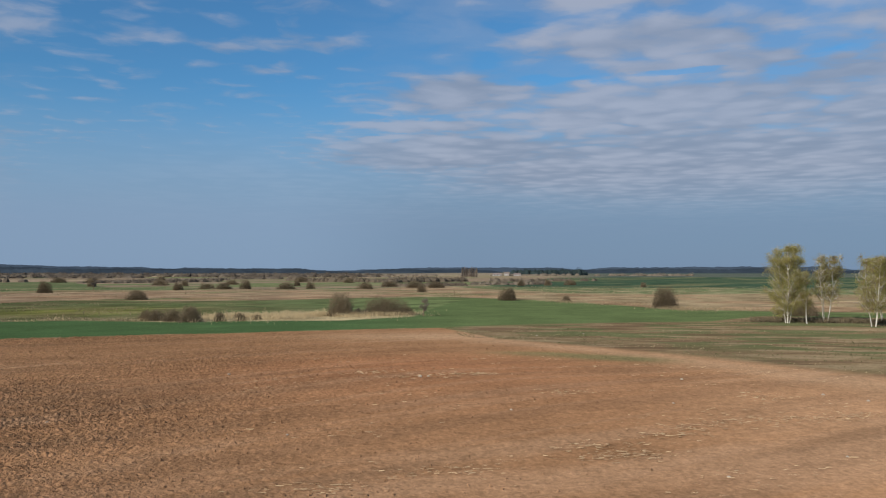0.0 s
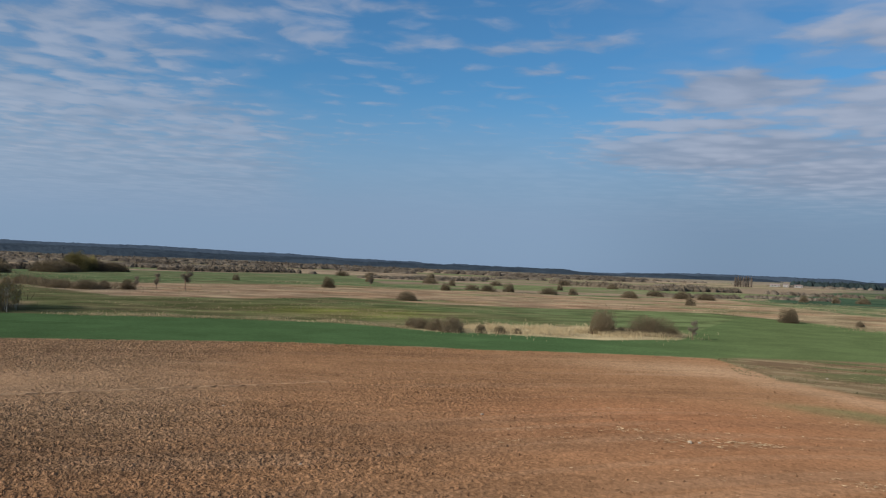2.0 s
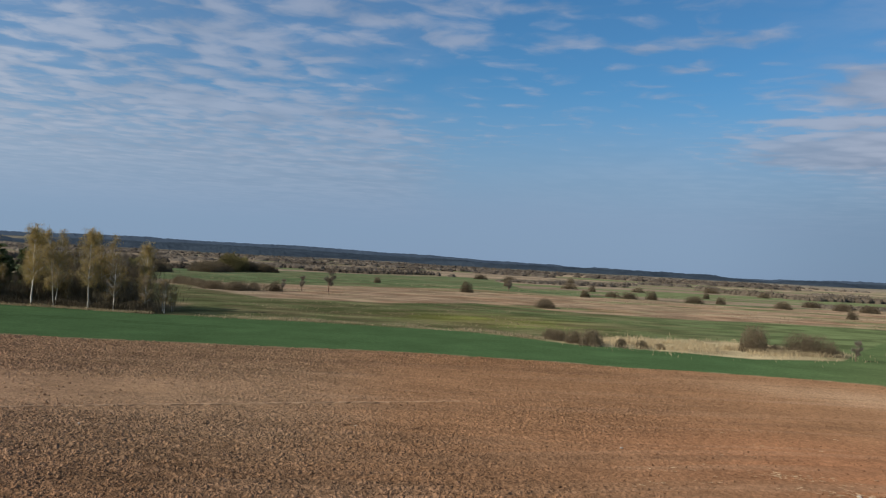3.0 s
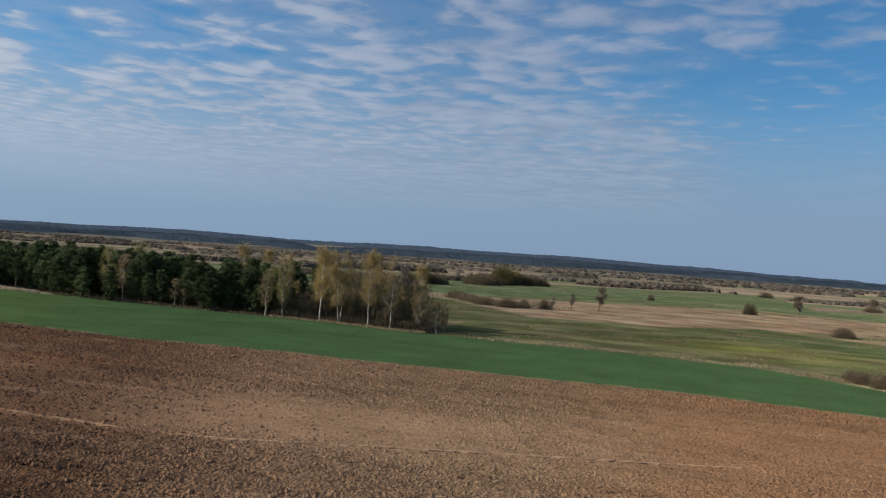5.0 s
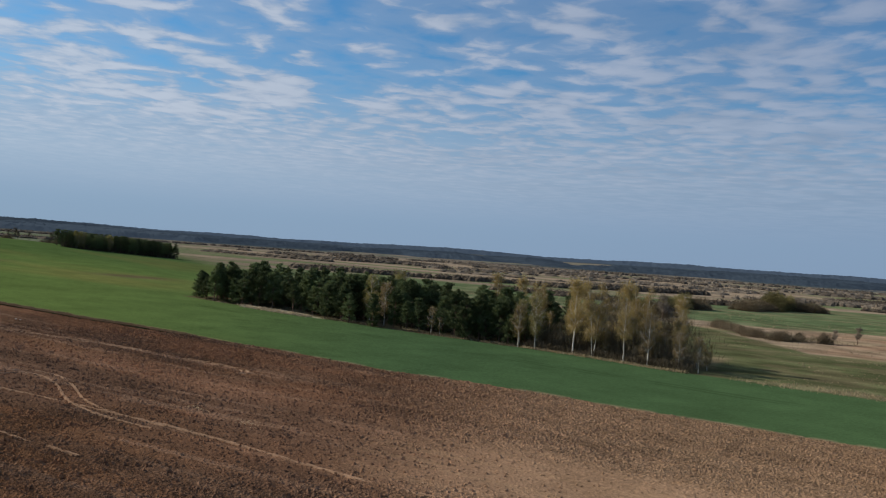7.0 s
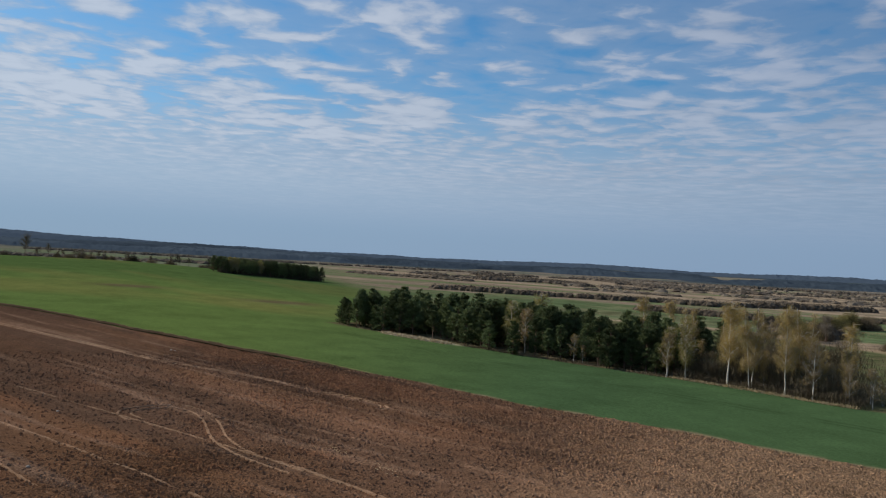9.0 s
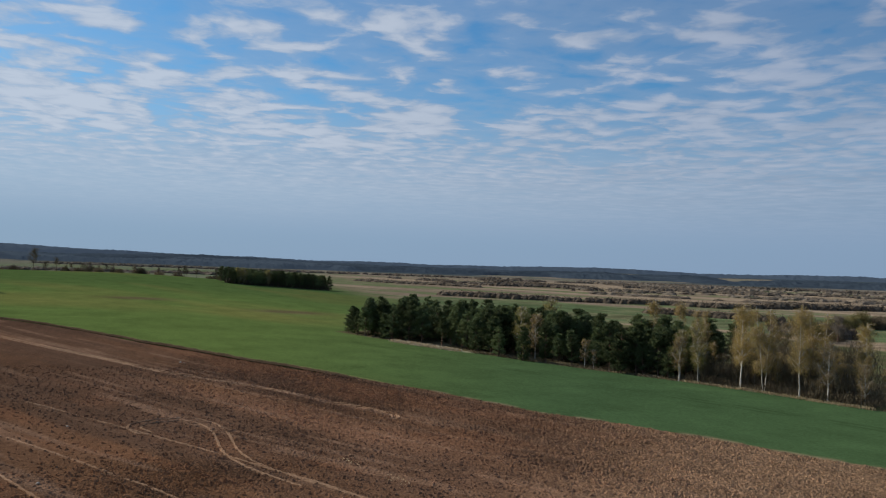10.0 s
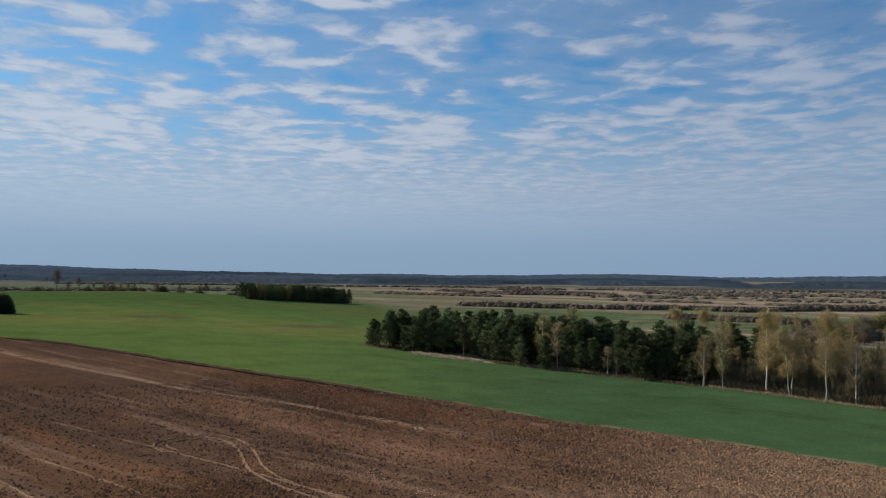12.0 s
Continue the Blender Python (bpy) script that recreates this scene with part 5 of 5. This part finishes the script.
# ---- the tilled field: clods, wheel tracks, straw and stones ----
def clods():
    rng = np.random.default_rng(301)
    count = 200000
    bearing = rng.uniform(-16, 106, count)
    far = 26.5 + 125 * rng.uniform(0, 1, count) ** 1.15
    a = np.radians(bearing)
    x, y = -far * np.sin(a), far * np.cos(a)
    # they lie thickest along the harrow's rows
    rowed, crossed = 0.82 * x + 0.57 * y, -0.57 * x + 0.82 * y
    crossed = np.where(rng.uniform(0, 1, count) < 0.6, np.round(crossed / 0.85) * 0.85 + rng.normal(0, 0.13, count), crossed)
    x, y = 0.82 * rowed - 0.57 * crossed, 0.57 * rowed + 0.82 * crossed
    bearing, far = polar(x, y)
    _, soil, rough = land_of(x, y)
    keep = rng.uniform(0, 1, count) < np.where(soil > 0.8, 0.06 + 0.94 * rough, 0)
    x, y, far, coarse = x[keep], y[keep], far[keep], step(bearing[keep], 36, 60)
    m = len(x)
    size = np.exp(rng.normal(math.log(0.06), 0.42, m)) * (0.72 + far / 75)
    size = np.minimum(size, 0.2) * (0.6 + 0.4 * coarse)
    shape = np.array(((1, 0, -0.45), (0.1, 1, -0.4), (-1, 0, -0.45), (-0.1, -1, -0.4), (0.3, 0.15, 0.62), (-0.35, -0.2, 0.55)))
    turn = rng.uniform(0, 2 * math.pi, m)
    v = shape[None] + rng.normal(0, 0.16, (m, len(shape), 3))
    c, s = np.cos(turn)[:, None], np.sin(turn)[:, None]
    v = np.stack([v[..., 0] * c - v[..., 1] * s * 0.75, v[..., 0] * s + v[..., 1] * c * 0.75, v[..., 2] * 0.8], -1) * size[:, None, None]
    v = v + np.stack([x, y, gz(x, y) + size * 0.25], -1)[:, None]
    tri = np.array(((0, 1, 4), (1, 5, 4), (1, 2, 5), (2, 3, 5), (3, 4, 5), (3, 0, 4)))
    f = ((np.arange(m) * len(shape))[:, None, None] + tri[None]).reshape(-1, 3)
    ob = part("soil_clods", v.reshape(-1, 3), f, LAND)
    col, _, _ = land_of(x, y)
    attr = ob.data.color_attributes.new("land", "FLOAT_COLOR", "POINT")
    col = np.repeat(np.concatenate([np.minimum(col * (rng.uniform(0.78, 1.12, (m, 1)) + 0.18 * coarse[:, None]), 0.8), np.ones((m, 1))], 1), 6, 0)
    attr.data.foreach_set("color", col.astype(np.float32).ravel())
    attr = ob.data.attributes.new("soil", "FLOAT", "POINT")
    attr.data.foreach_set("value", np.full(6 * m, 0.12, np.float32))
    tagged(ob, "dry brown clods on the tilled field", "clods", "", "stuff")


clods()


def smooth_line(points, gap=0.5):
    p = np.array(points, float)
    for _ in range(2):
        q = np.empty((2 * len(p) - 2, 2))
        q[0::2], q[1::2] = p[:-1] * 0.75 + p[1:] * 0.25, p[:-1] * 0.25 + p[1:] * 0.75
        p = np.concatenate([p[:1], q, p[-1:]])
    cum = np.r_[0, np.cumsum(np.linalg.norm(np.diff(p, axis=0), axis=1))]
    s = np.arange(0, cum[-1], gap)
    return np.stack([np.interp(s, cum, p[:, 0]), np.interp(s, cum, p[:, 1])], -1)


def wheel_track(points, gauge=0.0, wide=0.38, seed=1, label="light wheel track pressed into the tilled soil", fade=0.3):
    """A pressed rut with raised, broken shoulders; two of them where the gauge is given."""
    rng = np.random.default_rng(seed)
    line = smooth_line(points, 0.45)
    d = np.gradient(line, axis=0)
    d /= np.linalg.norm(d, axis=1, keepdims=True)
    side = np.stack([-d[:, 1], d[:, 0]], -1)
    sets = []
    for shift in ((-gauge / 2, gauge / 2) if gauge else (0.0,)):
        cols = []
        for off, lift in ((-0.55, -0.16), (-0.34, 0.02), (-0.1, 0.0), (0.14, 0.0), (0.36, 0.02), (0.55, -0.16)):
            p = line + side * (shift + off * wide + rng.normal(0, 0.035, (len(line), 1)))
            z = gz(p[:, 0], p[:, 1]) + lift + rng.normal(0, 0.018, len(line)) + 0.055 * np.clip((soft_noise(line[:, 0], line[:, 1], 5, seed, 3) - fade) * 7, -2, 1)
            cols.append(np.concatenate([p, z[:, None]], 1))
        v = np.stack(cols, 1)
        rows, k = v.shape[:2]
        i, j = np.meshgrid(np.arange(rows - 1), np.arange(k - 1), indexing="ij")
        f = np.stack([i * k + j, (i + 1) * k + j, (i + 1) * k + j + 1, i * k + j + 1], -1).reshape(-1, 4)
        sets.append((v.reshape(-1, 3), f))
    v, f = merge(*sets)
    ob = part("wheel_track", v, f, LAND)
    col, soil, _ = land_of(v[:, 0].astype(float), v[:, 1].astype(float))
    col = col * 1.3 + (np.array((0.42, 0.28, 0.17)) - col * 1.3) * 0.42
    attr = ob.data.color_attributes.new("land", "FLOAT_COLOR", "POINT")
    attr.data.foreach_set("color", np.concatenate([col, np.ones((len(col), 1))], 1).astype(np.float32).ravel())
    attr = ob.data.attributes.new("soil", "FLOAT", "POINT")
    attr.data.foreach_set("value", (0.15 * soil).astype(np.float32))
    return tagged(ob, label, "wheel track", "", "structure")


wheel_track([(-198, -31), (-190, -26.2), (-177, -16.6), (-165.6, -7.4), (-156.6, 0), (-146, 7.7)], 0.9, 0.75, 11, "broad pale wheel track across the tilled field", 0.2)
wheel_track([(-146, 7.7), (-140, 13.6), (-132.6, 21.6), (-124, 28.6), (-115.7, 34.8), (-112.5, 36.9), (-110, 36.8), (-109.5, 35.5)], 0.7, 0.34, 12)
wheel_track([(-125.7, -10.2), (-115.6, -1.4), (-105.9, 6.2), (-101.3, 9.9), (-92.9, 15.5), (-85.3, 19.8), (-77, 25)], 0.0, 0.32, 13, fade=0.38)
wheel_track([(-84, 21), (-76.1, 25.3), (-70.7, 28.1), (-65.7, 30.7), (-61, 33.2), (-57.3, 35.8), (-54, 38.3), (-51.6, 41.3), (-49, 44.4), (-44, 50.2), (-38, 57), (-30, 66)], 0.0, 0.42, 14, fade=0.28)
wheel_track([(-111, 12.0), (-109.5, 13.6), (-107, 15.0), (-103, 15.9), (-98, 16.2), (-93, 16.6), (-88.5, 17.8), (-84.2, 19.6), (-79, 22.5)], 1.5, 0.3, 15, "double tractor track curving through the clods", 0.2)
wheel_track([(-103.5, 8.2), (-105.9, 6.8), (-107.6, 6.6), (-109, 7.2), (-110.2, 8.9), (-110.6, 10.5), (-111, 12)], 1.4, 0.28, 16, "tight turning tractor track", 0.25)
wheel_track([(-104.7, -6.2), (-95.9, 0), (-86.4, 6), (-78.5, 10.9), (-70, 16)], 0.0, 0.28, 17, fade=0.42)
wheel_track([(-95, -7), (-87.9, -3.1), (-80.1, 1), (-72, 5.5)], 0.0, 0.26, 18, fade=0.42)


def field_bank():
    """The low cut edge where the crop stands above the tilled soil."""
    rng = np.random.default_rng(330)
    b = np.arange(73, 101, 0.06)
    r = np.interp(b, EDGE_AT, EDGE)
    a = np.radians(b)
    r = r * (1 + 0.012 * (soft_noise(-r * np.sin(a), r * np.cos(a), 9, 1) - 0.5)) - 0.2
    high = 0.34 * step(b, 73, 77) * (1 - step(b, 97, 101)) * (0.6 + 0.8 * soft_noise(b * 3, 0 * b, 1.0, 31, 3))
    rows = []
    for out, up in ((-0.5, -0.08), (-0.05, 0.25), (0.1, 0.85), (0.4, 1.0), (1.1, 0.6), (2.2, -0.05)):
        q = r + out + rng.normal(0, 0.06, len(b))
        x, y = -q * np.sin(a), q * np.cos(a)
        rows.append(np.stack([x, y, gz(x, y) - 0.03 + high * up], -1))
    v = np.stack(rows, 1)
    count, k = v.shape[:2]
    i, j = np.meshgrid(np.arange(count - 1), np.arange(k - 1), indexing="ij")
    f = np.stack([i * k + j, (i + 1) * k + j, (i + 1) * k + j + 1, i * k + j + 1], -1).reshape(-1, 4)
    v = v.reshape(-1, 3)
    ob = part("field_bank", v, f, LAND, None, "", True)
    col = np.tile(np.array(((0.11, 0.068, 0.043), (0.1, 0.065, 0.04), (0.12, 0.1, 0.05), (0.19, 0.19, 0.075), (0.17, 0.185, 0.065), (0.14, 0.175, 0.055), )), (count, 1))
    attr = ob.data.color_attributes.new("land", "FLOAT_COLOR", "POINT")
    attr.data.foreach_set("color", np.concatenate([col, np.ones((len(col), 1))], 1).astype(np.float32).ravel())
    tagged(ob, "low dark bank where the crop meets the tilled soil", "bank", "", "structure")


field_bank()


def straw():
    """Strewn straw and pale stalks, in streaks along the furrows."""
    rng = np.random.default_rng(320)
    spots = ((-4.6, 53.2), (-2.2, 50.9), (0.4, 51.9), (1.9, 52.5), (7.5, 33.0), (7.2, 32.4), (6.3, 34.1), (10, 36.4), (11.5, 38.1), (14, 39.7), (17, 40.7), (19.9, 41), (21.2, 42.4), (0.1, 30.1),
             (-4.2, 28), (6.8, 46.5), (18.2, 47.4), (-88, 27), (-80, 30))
    c = []
    for x, y in spots:
        m = 60
        long = rng.normal(0, 1.1, m)
        wide = rng.normal(0, 0.38, m)
        c.append(np.stack([x + 0.98 * long - 0.2 * wide, y + 0.2 * long + 0.98 * wide], -1))
    m = 2200
    b, r = np.radians(rng.uniform(-28, 14, m)), rng.uniform(26, 70, m)
    loose = np.stack([-r * np.sin(b), r * np.cos(b)], -1)
    c.append(loose[soft_noise(loose[:, 0] * 0.84 + loose[:, 1] * 0.54, (loose[:, 1] * 0.84 - loose[:, 0] * 0.54) * 4, 6, 41) > 0.62])
    p = np.concatenate(c)
    z = gz(p[:, 0], p[:, 1]) + 0.02 + rng.uniform(0, 0.012, len(p))
    turn = rng.normal(0.12, 0.3, len(p))
    d, o = np.stack([np.cos(turn), np.sin(turn)], -1), np.stack([-np.sin(turn), np.cos(turn)], -1)
    long, thin = rng.uniform(0.05, 0.19, (len(p), 1)), rng.uniform(0.008, 0.02, (len(p), 1))
    v = np.stack([np.concatenate([p + d * long * i + o * thin * j, (z + 0.04 + rng.uniform(0, 0.03, len(z)))[:, None]], 1) for i, j in ((-1, -1), (1, -0.6), (1, 0.6), (-1, 1))], 1).reshape(-1, 3)
    f = np.arange(len(v)).reshape(-1, 4)
    tagged(part("strewn_straw", v, f, STRAW), "pale straw strewn in streaks over the soil", "straw", "", "stuff")


straw()


def stone(x, y, size, seed):
    rng = np.random.default_rng(seed)
    bm = bmesh.new()
    bmesh.ops.create_icosphere(bm, subdivisions=2, radius=1)
    for v in bm.verts:
        v.co *= 1 + 0.25 * (noise.noise(v.co * 1.3 + Vector((seed, 0, 0))))
        v.co = Vector((v.co.x * size, v.co.y * size * 0.75, v.co.z * size * 0.55))
    me = bpy.data.meshes.new("field_stone")
    bm.to_mesh(me)
    bm.free()
    me.materials.append(STONE)
    ob = new("field_stone", me)
    stand(ob, x, y, rng.uniform(0, 360), 1.0, -size * 0.2)
    return tagged(ob, "pale stone lying on the tilled soil", "stone", "field stones")


for k, (x, y, size) in enumerate(((-156.2, 10.0, 0.27), (-155.2, 10.6, 0.24), (-107.8, -0.2, 0.2), (-82.5, 1.4, 0.2), (-1.4, 51.1, 0.16), (-0.9, 51.3, 0.1), (-14.4, 56, 0.12), (15.6, 54.4, 0.11), (22.4, 49.1, 0.11), (11.6, 102.8, 0.14), (18.1, 107.2, 0.12),
                                 (-19, 40, 0.1), (3.4, 41.5, 0.08), (12.3, 44.5, 0.08), (-6.8, 36.4, 0.07), (-31, 52, 0.12), (24, 47, 0.1), (-44, 41, 0.12), (10.2, 29.8, 0.07), (16, 33, 0.08))):
    stone(x, y, size, k + 1)


# ---- far farm, poplars ----
def box_mesh(w, d, h, x=0.0, y=0.0, z=0.0):
    v = np.array([(sx * w / 2 + x, sy * d / 2 + y, sz * h + z) for sz in (0, 1) for sy in (-1, 1) for sx in (-1, 1)], float)
    f = np.array(((0, 2, 3, 1), (4, 5, 7, 6), (0, 1, 5, 4), (2, 6, 7, 3), (0, 4, 6, 2), (1, 3, 7, 5)))
    return v, f


def farmhouse(x, y, w, d, h, turn):
    ob = new("farmhouse")
    part("wall", *box_mesh(w, d, h), PLASTER, ob, "white plastered wall")
    e = 0.4
    rv = np.array(((-w / 2 - e, -d / 2 - e, h), (w / 2 + e, -d / 2 - e, h), (w / 2 + e, d / 2 + e, h), (-w / 2 - e, d / 2 + e, h), (-w / 2 - e, 0, h + d * 0.35), (w / 2 + e, 0, h + d * 0.35)))
    ridge_faces = [(0, 1, 5, 4), (2, 3, 4, 5), (1, 2, 5, 5), (3, 0, 4, 4), (3, 2, 1, 0)]
    bm = bmesh.new()
    vs = [bm.verts.new(c) for c in rv]
    for fc in ridge_faces:
        bm.faces.new([vs[k] for k in dict.fromkeys(fc)])
    me = bpy.data.meshes.new("roof")
    bm.to_mesh(me)
    bm.free()
    me.materials.append(ROOF)
    roof = new("roof", me)
    roof.parent = ob
    part("chimney", *box_mesh(0.6, 0.6, 1.2, w * 0.2, 0.0, h + d * 0.28), ROOF, roof)
    part("door", *box_mesh(1.0, 0.08, min(2.0, h - 0.1), w / 2 - 1.2, -d / 2 - 0.04, 0.0), ROOF, ob)
    for k in range(max(1, int(w // 5))):
        frame_part = part("window", *box_mesh(1.4, 0.1, 1.2, -w / 2 + 2.0 + 3.5 * k, -d / 2 - 0.05, 0.65), PLASTER, ob)
        for side in (-0.32, 0.32):
            part("pane", *box_mesh(0.56, 0.02, 1.0, -w / 2 + 2.0 + 3.5 * k + side, -d / 2 - 0.112, 0.75), GLASS, frame_part)
    stand(ob, x, y, turn)
    return tagged(ob, "white farm building with brown roof among far fields", "farm building", "farm buildings")


farmhouse(74, 1140, 11, 5, 1.9, 8)
farmhouse(88, 1150, 6, 5, 2.8, -5)
farmhouse(102, 1140, 9, 5, 2.0, 4)
farmhouse(-880, 85, 10, 8, 4.5, 80)


def poplar(x, y, tall, seed):
    rng = np.random.default_rng(seed)
    ob = new("poplar_tree")
    pts, v, f = stem(rng, tall, 0.2, 0.22, 0.04, 6, 6)
    part("trunk", v, f, PINE_BARK, ob, "", True)
    m = 900
    h = tall * rng.uniform(0.05, 1.0, m)
    r = np.interp(h / tall, (0.1, 0.5, 1), (0.9, 1.3, 0.3))
    spot = along_stem(pts, h) + rng.normal(size=(m, 3)) * np.stack([r * 0.6, r * 0.6, r * 0.3], -1)
    v, f = flakes(rng, spot, 0.8, (0, 0, 2.0), 0.1)
    part("twig_crown", v, f, POPLAR_TWIG, ob)
    stand(ob, x, y)
    return tagged(ob, "bare columnar poplar in a far row", "poplar tree", "poplars")


for k in range(7):
    poplar(22.0 + 2.6 * k, 936 + (k % 3) * 2, 10.5 + (k * 5 % 3) * 0.6, 400 + k)
